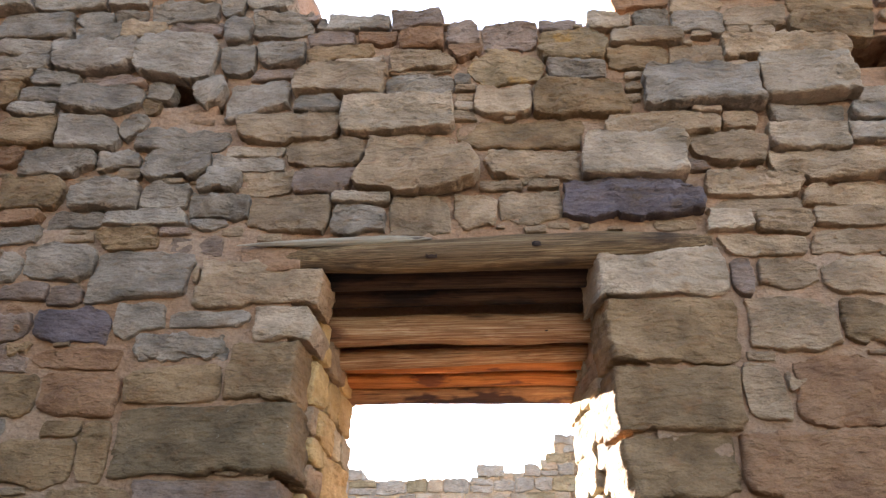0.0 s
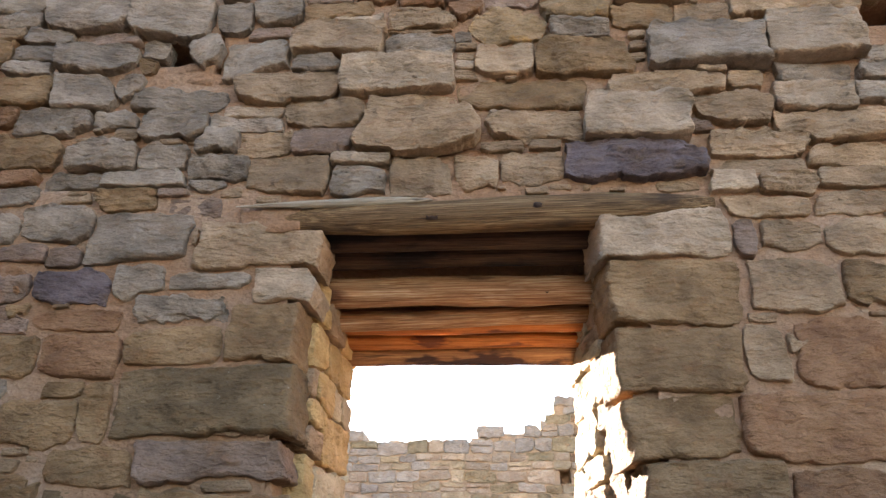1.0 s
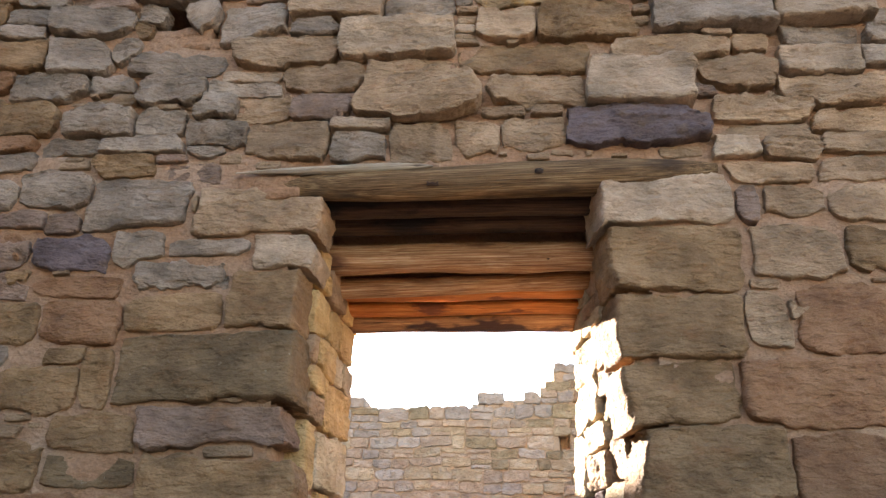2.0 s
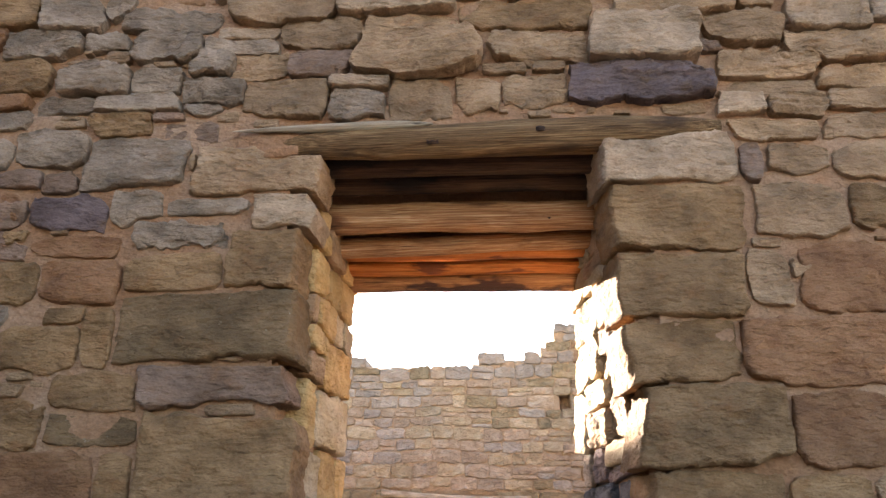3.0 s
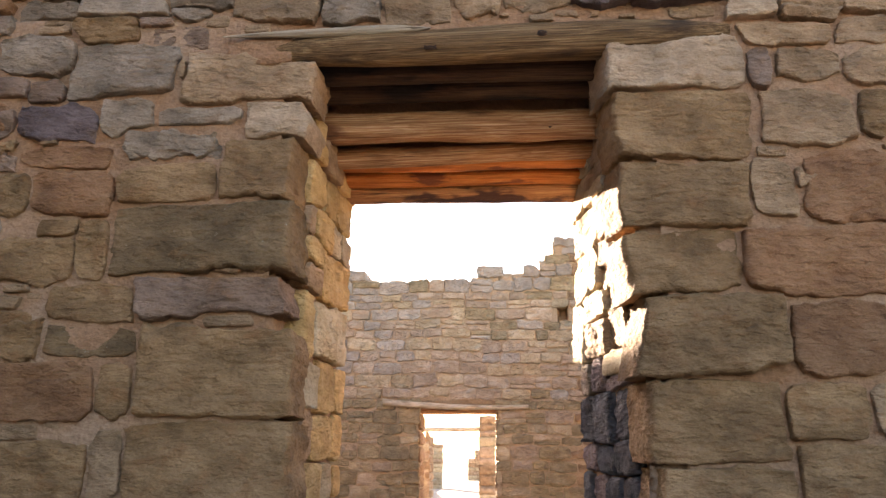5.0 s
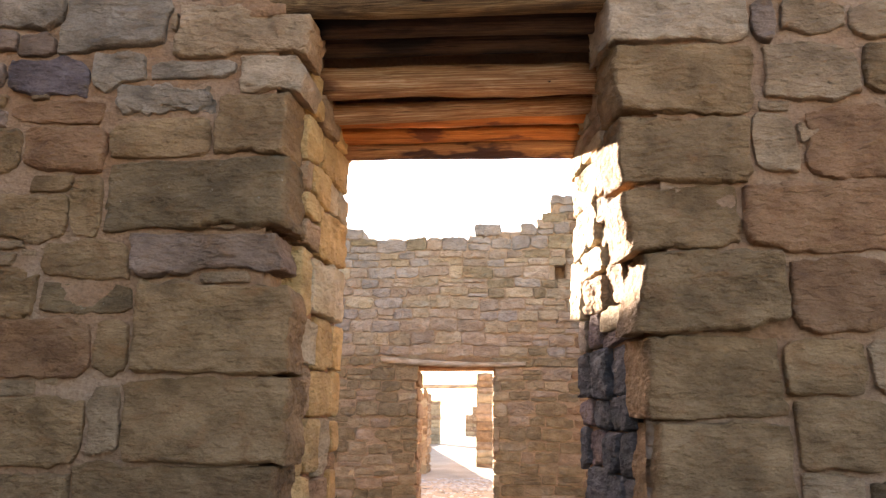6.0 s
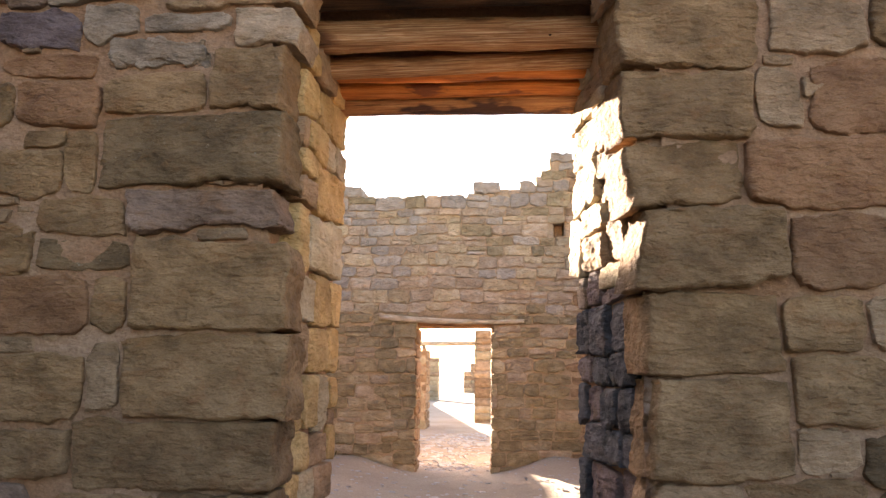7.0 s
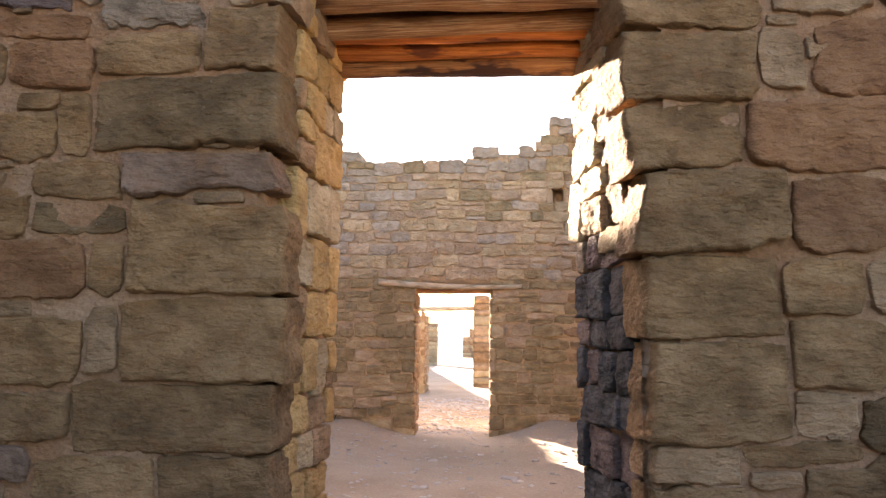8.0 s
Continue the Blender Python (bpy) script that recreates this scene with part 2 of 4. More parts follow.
def stone_shape(w, h, depth, rnd, fine=1.0, rough=1.0, lean=1.0, push=None, beds=None, flare=0.0, crisp=1.0):
    """A hewn block: front at y = 0 facing -y, body running back to +depth. push(x, z, nx, nz) shifts its rim to fit
    the neighbours, beds (0 to 1) is how far its layers are weathered out, flare slants its flanks, crisp below 1 keeps its corners square."""
    nx = max(4, min(40, int(w / 0.0095 * fine)))
    nz = max(3, min(24, int(h / 0.0085 * fine)))
    off = Vector((rnd.uniform(0, 90), rnd.uniform(0, 90), rnd.uniform(0, 90)))
    small = min(w, h)
    r = min(0.0035 + 0.022 * small, 0.2 * small)
    cut = [rnd.uniform(0.02, 0.24) if rnd.random() < 0.7 else 0.03 for _ in range(4)]
    taper, skew = rnd.uniform(-0.06, 0.06), rnd.uniform(-0.05, 0.05)
    lean_x, lean_z = rnd.uniform(-0.04, 0.04) * rough * lean, rnd.uniform(-0.03, 0.06) * rough * lean
    size = min(1.0, small / 0.07)
    beds = rnd.choice((0.1, 0.35, 0.8, 1.0)) if beds is None else beds * rnd.uniform(0.5, 1.2)
    thick = rnd.uniform(0.012, 0.026)

    def outline(u, v):
        c = cut[(u > 0) + 2 * (v > 0)]
        k = crisp * c * max(0.0, abs(u) + abs(v) - 1.4) / 0.6
        x = 0.5 * w * u * (1 + taper * v) - math.copysign(k * small * 0.8, u)
        z = 0.5 * h * v * (1 + 1.6 * taper * u) + skew * h * u - math.copysign(k * small * 0.7, v)
        q = Vector((x, z, 0)) * (2.0 / (small + 0.05)) + off
        a = 0.12 * min(small, 0.085) * rough
        p2 = Vector((x * 22, z * 22, 3.0)) + off
        p3 = Vector((x * 70, z * 70, 3.0)) + off
        x += a * noise.noise(q) + size * rough * (0.007 * noise.noise(p2) + 0.0035 * noise.noise(p3))
        z += a * noise.noise(q + Vector((31, 7, 5))) + size * rough * (0.008 * noise.noise(p2 + Vector((9, 3, 1))) + 0.0045 * noise.noise(p3 + Vector((9, 3, 1))))
        return x, z

    def relief(x, z):
        p = Vector((x, z, 0)) + off
        y = 0.008 * noise.noise(p * 6) + 0.004 * noise.noise(p * 19) + 0.0025 * noise.noise(Vector((p.x * 38, p.y * 60, 4)))
        y += 0.03 * max(0.0, noise.noise(p * 8 + Vector((3, 9, 2))) - 0.32)
        q = z / thick + 1.3 * noise.noise(Vector((p.x * 4, p.y * 9, 6)))
        i = math.floor(q)
        layer = 0.009 * noise.noise(Vector((i * 7.37, p.x * 3.5, off.z))) + (0.0045 if q - i < 0.25 else 0.0)
        y = size * rough * (y + beds * layer) + lean_x * x + lean_z * z
        return max(-0.018, min(0.015, y))

    def spaced(n, length):
        e = min(0.4, 2 * r / length)
        return [-1.0, -1.0 + 0.45 * e] + [(1 - e) * (2 * i / n - 1) for i in range(n + 1)] + [1.0 - 0.45 * e, 1.0]

    verts, faces = [], []
    us, vs = spaced(nx, w), spaced(nz, h)
    nx, nz = len(us) - 1, len(vs) - 1
    flat = [[outline(u, v) for u in us] for v in vs]
    if push:
        low = [push(*flat[0][i], 0, -1) for i in range(nx + 1)]
        top = [push(*flat[nz][i], 0, 1) for i in range(nx + 1)]
        lef = [push(*flat[j][0], -1, 0) for j in range(nz + 1)]
        rig = [push(*flat[j][nx], 1, 0) for j in range(nz + 1)]
        flat = [[(x + rig[j] * (1 + us[i]) / 2 - lef[j] * (1 - us[i]) / 2, z + top[i] * (1 + vs[j]) / 2 - low[i] * (1 - vs[j]) / 2)
                 for i, (x, z) in enumerate(row)] for j, row in enumerate(flat)]
    for j, v in enumerate(vs):
        for i, u in enumerate(us):
            x, z = flat[j][i]
            d = min((1 - abs(u)) * w * 0.5, (1 - abs(v)) * h * 0.5)
            e = min(1.0, d / r)
            p = Vector((x * 30, z * 30, 1.0)) + off
            chip = 0.02 * size * max(0.0, noise.noise(p) - 0.1) * max(0.0, 1 - d / (3.5 * r))
            verts.append((x, r * (1 - math.sqrt(max(0.0, 1 - (1 - e) ** 2))) + relief(x, z) * (0.5 + 0.5 * e) + chip, z))
    at = lambda i, j: j * (nx + 1) + i
    for j in range(nz):
        for i in range(nx):
            faces.append((at(i, j), at(i + 1, j), at(i + 1, j + 1), at(i, j + 1)))
    rim = [at(i, 0) for i in range(nx)] + [at(nx, j) for j in range(nz)] + [at(i, nz) for i in range(nx, 0, -1)] + [at(0, j) for j in range(nz, 0, -1)]
    rings = max(1, min(12, int(depth / 0.02))) if depth > 0.12 else 1
    last = rim
    for y1 in [r + 0.006] + [r + 0.006 + (depth - r - 0.006) * k / rings for k in range(1, rings + 1)]:
        start = len(verts)
        for idx in rim:
            x, y0, z = verts[idx]
            p = Vector((x * 11, y1 * 14, z * 11)) + off
            d = 0.007 * noise.noise(p) + 0.004 * noise.noise(p * 2.7) if depth > 0.12 else 0.0
            verts.append((x + math.copysign(d, x) - flare * y1, max(y1, y0 + 0.002), z + d))
        cur = list(range(start, len(verts)))
        m = len(rim)
        for n_ in range(m):
            faces.append((last[n_], cur[n_], cur[(n_ + 1) % m], last[(n_ + 1) % m]))
        last = cur
    return verts, faces


class Fitting:
    """Lets neighbouring stones of one face meet along an even joint."""

    def __init__(self, rects):
        self.rects = [(x, z, w / 2, h / 2, math.cos(radians(t)), math.sin(radians(t))) for x, z, w, h, t in rects]

    def rule(self, k, joint, grow, shrink=0.03, free=0):
        x0, z0, a0, b0, c0, s0 = self.rects[k]
        near = [q for i, q in enumerate(self.rects) if i != k and abs(q[0] - x0) < q[2] + a0 + 0.08 and abs(q[1] - z0) < q[3] + b0 + 0.08]

        def push(x, z, ux, uz):
            if free and ux == free:
                return 0.0
            gx, gz = x0 + c0 * x - s0 * z, z0 + s0 * x + c0 * z
            best = joint + 2 * grow
            for qx, qz, a, b, c, s_ in near:
                dx, dz = gx - qx, gz - qz
                p, q = abs(c * dx + s_ * dz) - a, abs(c * dz - s_ * dx) - b
                dist = max(p, q) if p < 0 or q < 0 else math.hypot(p, q)
                best = min(best, dist)
            return max(-shrink, min(grow, (best - joint) / 2))

        return push


def moved(verts, m):
    return [tuple(m @ Vector(v)) for v in verts]


class Heap:
    """Gathers many small pieces into one mesh."""

    def __init__(self):
        self.v, self.f = [], []

    def add(self, verts, faces):
        b = len(self.v)
        self.v += verts
        self.f += [tuple(i + b for i in f) for f in faces]

    def build(self, name, mat, parent, label=""):
        ob = mesh_object(name, self.v, self.f, mat, parent, label)
        ob["kind"] = "stuff"
        return ob


def block(heap, low, high, res=0.06, amp=0.012, shift=None):
    """A closed block with gridded, uneven faces. shift(p) bends it."""
    dims = [high[k] - low[k] for k in range(3)]
    n = [max(1, int(round(d / res))) for d in dims]
    n = [min(k, 130) for k in n]
    index, verts, faces = {}, [], []

    def vert(i, j, k):
        if (i, j, k) not in index:
            p = Vector((low[0] + dims[0] * i / n[0], low[1] + dims[1] * j / n[1], low[2] + dims[2] * k / n[2]))
            if shift:
                p = shift(p)
            p = p + amp * noise.noise_vector(p * 6) + 0.5 * amp * noise.noise_vector(p * 19)
            index[(i, j, k)] = len(verts)
            verts.append(tuple(p))
        return index[(i, j, k)]

    for i in range(n[0]):
        for k in range(n[2]):
            faces.append((vert(i, 0, k), vert(i + 1, 0, k), vert(i + 1, 0, k + 1), vert(i, 0, k + 1)))
            faces.append((vert(i, n[1], k), vert(i, n[1], k + 1), vert(i + 1, n[1], k + 1), vert(i + 1, n[1], k)))
    for j in range(n[1]):
        for k in range(n[2]):
            faces.append((vert(0, j, k), vert(0, j, k + 1), vert(0, j + 1, k + 1), vert(0, j + 1, k)))
            faces.append((vert(n[0], j, k), vert(n[0], j + 1, k), vert(n[0], j + 1, k + 1), vert(n[0], j, k + 1)))
    for i in range(n[0]):
        for j in range(n[1]):
            faces.append((vert(i, j, 0), vert(i, j + 1, 0), vert(i + 1, j + 1, 0), vert(i + 1, j, 0)))
            faces.append((vert(i, j, n[2]), vert(i + 1, j, n[2]), vert(i + 1, j + 1, n[2]), vert(i, j + 1, n[2])))
    heap.add(verts, faces)


def log_shape(length, radius, rnd, squash=1.0, wob=0.15, n=14, bow=0.0, taper=0.0, point=0.0):
    """A rough log along x, centred at the origin, with capped ends."""
    off = Vector((rnd.uniform(0, 50), rnd.uniform(0, 50), rnd.uniform(0, 50)))
    rings = max(8, int(length / 0.03))
    verts, faces = [], []
    for i in range(rings + 1):
        s = i / rings
        x = (s - 0.5) * length
        for a in range(n):
            ang = 2 * math.pi * a / n
            c, d = math.cos(ang), math.sin(ang)
            q = Vector((x * 2.4, c * 0.8, d * 0.8)) + off
            rr = radius * (1 + wob * noise.noise(q) + 0.4 * wob * noise.noise(Vector((x * 9, c * 2, d * 2)) + off)) * (1 + taper * (s - 0.5)) * (1 - point * abs(2 * s - 1) ** 4)
            verts.append((x, rr * c, rr * d * squash + bow * (1 - (2 * s - 1) ** 2) + 0.12 * radius * noise.noise(Vector((x * 2, 0, 9)) + off)))
    for i in range(rings):
        for a in range(n):
            faces.append((i * n + a, i * n + (a + 1) % n, (i + 1) * n + (a + 1) % n, (i + 1) * n + a))
    faces.append(tuple(range(n)))
    faces.append(tuple(rings * n + a for a in range(n - 1, -1, -1)))
    return verts, faces


def log(name, x, y, z, length, radius, mat, label, tilt=0.0, seed=1, parent=None, category="beam", **kw):
    rnd = random.Random(seed)
    ob = mesh_object(name, *log_shape(length, radius, rnd, **kw), mat, parent)
    ob.matrix_world = pose(x, y, z, 0, -tilt, 0)
    bpy.context.view_layer.update()
    if not parent:
        tagged(ob, label, category, "timbers over the doorways" if category == "beam" and name != "beam" else "")
    return ob


# ---- ground: one sheet to the horizon
def ground_height(x, y):
    near = math.exp(-((x * x + (y - 8) ** 2) / 600.0))
    z = near * (0.03 * noise.noise(Vector((x * 0.7, y * 0.7, 1))) + 0.02 * noise.noise(Vector((x * 3, y * 3, 4))) + 0.008 * noise.noise(Vector((x * 9, y * 9, 2))))
    side = max(0.0, min(1.0, (abs(x + 0.57) - 0.35) / 0.9))
    bank = max(0.0, min(1.0, (y - 6.6) / 2.7)) if y < 9.5 else 0.0
    z += 0.2 * side * side * (3 - 2 * side) * bank * bank * (3 - 2 * bank)
    return z


def axis_steps(lo, mid0, mid1, hi, fine, grow=1.35):
    steps, s, p = [], fine, mid1
    inner = [mid0 + fine * k for k in range(int((mid1 - mid0) / fine) + 1)]
    while p < hi:
        s *= grow
        p += s
        steps.append(p)
    low, s, p = [], fine, mid0
    while p > lo:
        s *= grow
        p -= s
        low.append(p)
    return low[::-1] + inner + steps


gx = axis_steps(-1500, -4, 3.5, 1500, 0.08)
gy = axis_steps(-1500, -1, 20, 2500, 0.1)
ground = mesh_object("ground", [(x, y, ground_height(x, y)) for y in gy for x in gx],
                     [(j * len(gx) + i, j * len(gx) + i + 1, (j + 1) * len(gx) + i + 1, (j + 1) * len(gx) + i) for j in range(len(gy) - 1) for i in range(len(gx) - 1)], EARTH)
tagged(ground, "trodden pale sandy earth with scattered grit and pebbles", "ground", "", "structure")

# ---- near wall with the tall doorway
WALL_Y, BACK_Y = 2.0, 2.6
DOOR_TOP = 2.2


def left_edge(z, y):
    s = max(0.0, min(1.0, (y - WALL_Y) / (BACK_Y - WALL_Y)))
    front, back = -0.534 - 0.012 * (1.9 - z), -0.51 - 0.024 * (1.9 - z)
    return front + (back - front) * s


def right_edge(z, y):
    front = 0.315 + 0.05 * max(0.0, 1.9 - z)
    back = 0.215 + 0.03 * max(0.0, 1.6 - z)
    s = max(0.0, min(1.0, (y - WALL_Y) / (BACK_Y - WALL_Y)))
    return front + (back - front) * s + 0.03


core = Heap()
CORE_Y = WALL_Y + 0.034


def bend_left(p):
    if p.x > -0.6:
        p.x = left_edge(p.z, p.y) + (p.x + 0.53) - 0.006 - 0.04 * max(0.0, min(1.0, (2.2 - p.y) / 0.05))
    return p


def bend_right(p):
    if p.x < 0.32:
        p.x = right_edge(p.z, p.y) - 0.012 + (p.x - 0.3)
    return p


block(core, (-4.3, CORE_Y, -0.3), (-0.53, BACK_Y - 0.02, 2.3), 0.03, 0.012, bend_left)
block(core, (0.3, CORE_Y, -0.3), (3.0, BACK_Y - 0.02, 2.3), 0.03, 0.012, bend_right)
SOCKETS = ((-1.14, -0.88, 2.77, 2.915), (1.08, 1.26, 2.86, 2.99))
xs = (-4.3, SOCKETS[0][0], SOCKETS[0][1], SOCKETS[1][0], SOCKETS[1][1], 3.0)
for k in range(5):
    if k in (1, 3):
        _, _, za, zb = SOCKETS[k // 2]
        block(core, (xs[k], CORE_Y, 2.3), (xs[k + 1], BACK_Y - 0.02, za), 0.04, 0.02)
        block(core, (xs[k], CORE_Y, zb), (xs[k + 1], BACK_Y - 0.02, 3.03), 0.04, 0.02)
        block(core, (xs[k], CORE_Y + 0.24, za), (xs[k + 1], BACK_Y - 0.02, zb), 0.04, 0.02)
    else:
        block(core, (xs[k], CORE_Y, 2.3), (xs[k + 1], BACK_Y - 0.02, 3.03), 0.03, 0.014)
block(core, (-4.3, CORE_Y + 0.01, 3.03), (-0.7, BACK_Y - 0.02, 3.5), 0.05, 0.02)
block(core, (0.42, CORE_Y + 0.01, 3.03), (3.0, BACK_Y - 0.02, 3.45), 0.05, 0.02)
block(core, (-0.6, 2.42, 2.06), (0.4, BACK_Y - 0.02, 2.32), 0.06, 0.006)
block(core, (-0.6, 2.3, 2.13), (0.4, 2.42, 2.32), 0.06, 0.004)
block(core, (-1.15, 2.02, 2.73), (-0.9, 2.24, 2.8), 0.02, 0.02)
block(core, (-0.74, 1.994, 2.19), (-0.565, 2.07, 2.272), 0.02, 0.012)
block(core, (-0.7, CORE_Y + 0.01, 3.03), (0.42, BACK_Y - 0.02, 3.075), 0.05, 0.015)
wall_south = mesh_object("wall_south", core.v, core.f, MORTAR)
tagged(wall_south, "rough sandstone masonry wall in earth mortar with doorway", "wall", "", "structure")

taken = np.zeros((340, 420), bool)  # centimetre cells over x -2.4 .. 1.8, z 0.4 .. 3.8
X0, Z0 = -2.4, 0.4


def claim(x, z, w, h, grow=0.0, test=False):
    i0, i1 = int((x - w / 2 - grow - X0) * 100), int(math.ceil((x + w / 2 + grow - X0) * 100))
    j0, j1 = int((z - h / 2 - grow - Z0) * 100), int(math.ceil((z + h / 2 + grow - Z0) * 100))
    if i0 < 0 or j0 < 0 or i1 > 420 or j1 > 340:
        return False
    if test and taken[j0:j1, i0:i1].any():
        return False
    taken[j0:j1, i0:i1] = True
    return True


near_stones = []


def lay(stones):
    """Stones of the near wall: kind, centre x and z, width, height, tilt. A star marks a through stone at the doorway's edge, a plus one that juts out."""
    for kind, x, z, w, h, tilt in stones:
        if "*" in kind:
            x, w = (x - 0.012, w + 0.024) if x > 0 else (x + 0.002, w + 0.004)
        near_stones.append((kind, x, z, w, h, tilt))
        claim(x, z, w, h)


# the opening, the lintel and two eroded sockets stay free of filling stones
claim(-0.1, 1.3, 0.86, 1.78)
claim(-0.11, 2.24, 1.34, 0.09)
claim(-1.02, 2.8, 0.34, 0.24)
claim(1.17, 2.92, 0.19, 0.14)
claim(-0.15, 3.32, 1.05, 0.46)

# upper courses, western half
lay([
    ('g', -1.59, 3.162, 0.266, 0.105, -3.4),
    ('g', -1.688, 3.266, 0.127, 0.071, -3.6),
    ('t', -1.49, 3.264, 0.273, 0.06, -3.6),
    ('t', -1.391, 3.182, 0.14, 0.064, -3.3),
    ('t', -1.274, 3.248, 0.138, 0.043, -3.7),
    ('t', -1.192, 3.104, 0.14, 0.051, -2.9),
    ('t', -1.252, 3.192, 0.117, 0.058, -3.4),
    ('g', -1.066, 3.186, 0.258, 0.089, -3.5),
    ('g', -0.892, 3.218, 0.096, 0.103, -3.0),
    ('g', -0.766, 3.218, 0.159, 0.073, -3.6),
    ('g', -0.705, 3.114, 0.214, 0.096, -3.2),
    ('t', -0.861, 3.093, 0.098, 0.106, -2.9),
])
lay([
    ('p', -1.016, 3.119, 0.183, 0.052, -3.1),
    ('g', -1.612, 3.071, 0.167, 0.062, -3.1),
    ('g', -1.346, 3.0, 0.281, 0.134, 0.0),
    ('g+', -1.058, 2.984, 0.249, 0.176, -3.0),
    ('g', -1.584, 2.985, 0.177, 0.06, -2.9),
    ('t', -1.349, 3.102, 0.146, 0.062, -3.1),
    ('t', -1.596, 2.93, 0.12, 0.034, -2.9),
    ('g', -1.452, 2.915, 0.157, 0.049, -2.6),
    ('p', -1.26, 2.904, 0.225, 0.043, -2.8),
    ('g', -1.277, 2.818, 0.279, 0.093, -2.7),
    ('b', -1.596, 2.85, 0.075, 0.081, -3.1),
    ('g', -1.492, 2.84, 0.137, 0.052, -2.5),
])
lay([
    ('t', -1.497, 2.788, 0.163, 0.044, -2.8),
    ('b', -1.499, 2.7, 0.183, 0.085, -2.2),
    ('g', -1.297, 2.69, 0.198, 0.124, -2.3),
    ('t', -1.099, 2.856, 0.084, 0.075, -15.3),
    ('g', -0.843, 2.969, 0.12, 0.102, -2.9),
    ('g', -0.705, 2.984, 0.162, 0.087, -2.8),
    ('p', -0.714, 2.906, 0.15, 0.033, -3.1),
    ('g', -0.756, 2.812, 0.207, 0.123, 6.3),
    ('t+', -0.502, 2.856, 0.297, 0.129, -2.9),
    ('b', -0.51, 2.968, 0.205, 0.057, 1.1),
    ('p', -0.54, 3.035, 0.161, 0.054, 2.1),
    ('r', -0.392, 3.04, 0.128, 0.049, -3.6),
])
lay([
    ('g', -0.562, 2.777, 0.145, 0.072, -2.4),
    ('l', -0.449, 2.938, 0.148, 0.021, -2.7),
    ('g', -0.579, 3.112, 0.038, 0.045, -4.5),
    ('g', -0.458, 3.102, 0.21, 0.06, -3.3),
    ('p', -0.626, 3.127, 0.101, 0.05, -3.4),
    ('l+', -0.312, 2.71, 0.336, 0.131, 0.5),
    ('t', -0.24, 2.893, 0.199, 0.018, -2.9),
    ('t', -0.242, 2.933, 0.201, 0.08, -2.8),
    ('g', -0.244, 2.827, 0.209, 0.095, 3.3),
    ('t', -0.643, 2.673, 0.294, 0.091, 4.3),
    ('t', -1.158, 2.718, 0.086, 0.071, -2.0),
    ('t', -0.987, 2.649, 0.292, 0.065, -2.2),
])
lay([
    ('l', -0.748, 2.603, 0.175, 0.042, -2.0),
    ('t', -0.518, 2.588, 0.241, 0.088, -2.1),
    ('t', -0.268, 2.604, 0.255, 0.071, 1.3),
    ('t+', -0.234, 2.501, 0.345, 0.132, 0.7),
    ('p', -0.526, 2.479, 0.167, 0.076, -2.1),
    ('t', -0.701, 2.482, 0.148, 0.081, -1.9),
    ('t', -0.832, 2.493, 0.109, 0.068, -2.1),
    ('g', -0.982, 2.554, 0.209, 0.083, -2.2),
    ('t', -1.366, 2.582, 0.236, 0.09, -1.9),
    ('r', -1.532, 2.608, 0.064, 0.061, -1.8),
    ('g', -1.179, 2.588, 0.142, 0.055, -2.0),
    ('g', -0.762, 2.556, 0.218, 0.045, -2.1),
])
lay([
    ('b', -1.432, 2.473, 0.189, 0.11, -1.8),
    ('g', -1.184, 2.448, 0.206, 0.101, -1.7),
    ('t', -1.005, 2.449, 0.147, 0.072, -1.9),
    ('g', -0.83, 2.4, 0.179, 0.078, -1.6),
    ('t', -0.618, 2.372, 0.233, 0.111, -1.7),
    ('g', -1.259, 2.375, 0.162, 0.059, -1.8),
    ('t', -1.045, 2.366, 0.25, 0.051, -1.6),
    ('r', -1.442, 2.383, 0.118, 0.048, -1.9),
    ('g', -0.404, 2.348, 0.152, 0.085, -1.9),
    ('l', -0.4, 2.416, 0.164, 0.033, -1.7),
    ('t', -0.229, 2.359, 0.174, 0.106, -1.6),
    ('t', -0.066, 2.371, 0.12, 0.102, -1.4),
])
lay([
    ('t', 0.091, 2.377, 0.186, 0.094, -1.8),
])
lay([('g', -0.915, 2.84, 0.1, 0.08, 38.0), ('b', -1.12, 2.79, 0.07, 0.05, -20.0)])
# upper courses, eastern half
lay([
    ('p', -0.26, 3.107, 0.155, 0.078, -3.3),
    ('r', -0.238, 3.024, 0.155, 0.083, -3.3),
    ('p', -0.113, 3.028, 0.096, 0.077, 5.4),
    ('p', 0.045, 3.027, 0.168, 0.082, -3.4),
    ('p', 0.196, 3.054, 0.107, 0.039, -3.2),
    ('o', 0.241, 2.972, 0.201, 0.113, -3.1),
    ('o', 0.028, 2.89, 0.221, 0.111, -3.1),
    ('g', 0.256, 2.871, 0.182, 0.068, -2.8),
    ('l', 0.374, 3.059, 0.129, 0.058, -3.5),
    ('g', 0.501, 3.076, 0.114, 0.068, -3.0),
    ('t', 0.474, 2.994, 0.204, 0.051, -3.1),
    ('b', 0.44, 2.905, 0.191, 0.082, -3.0),
])
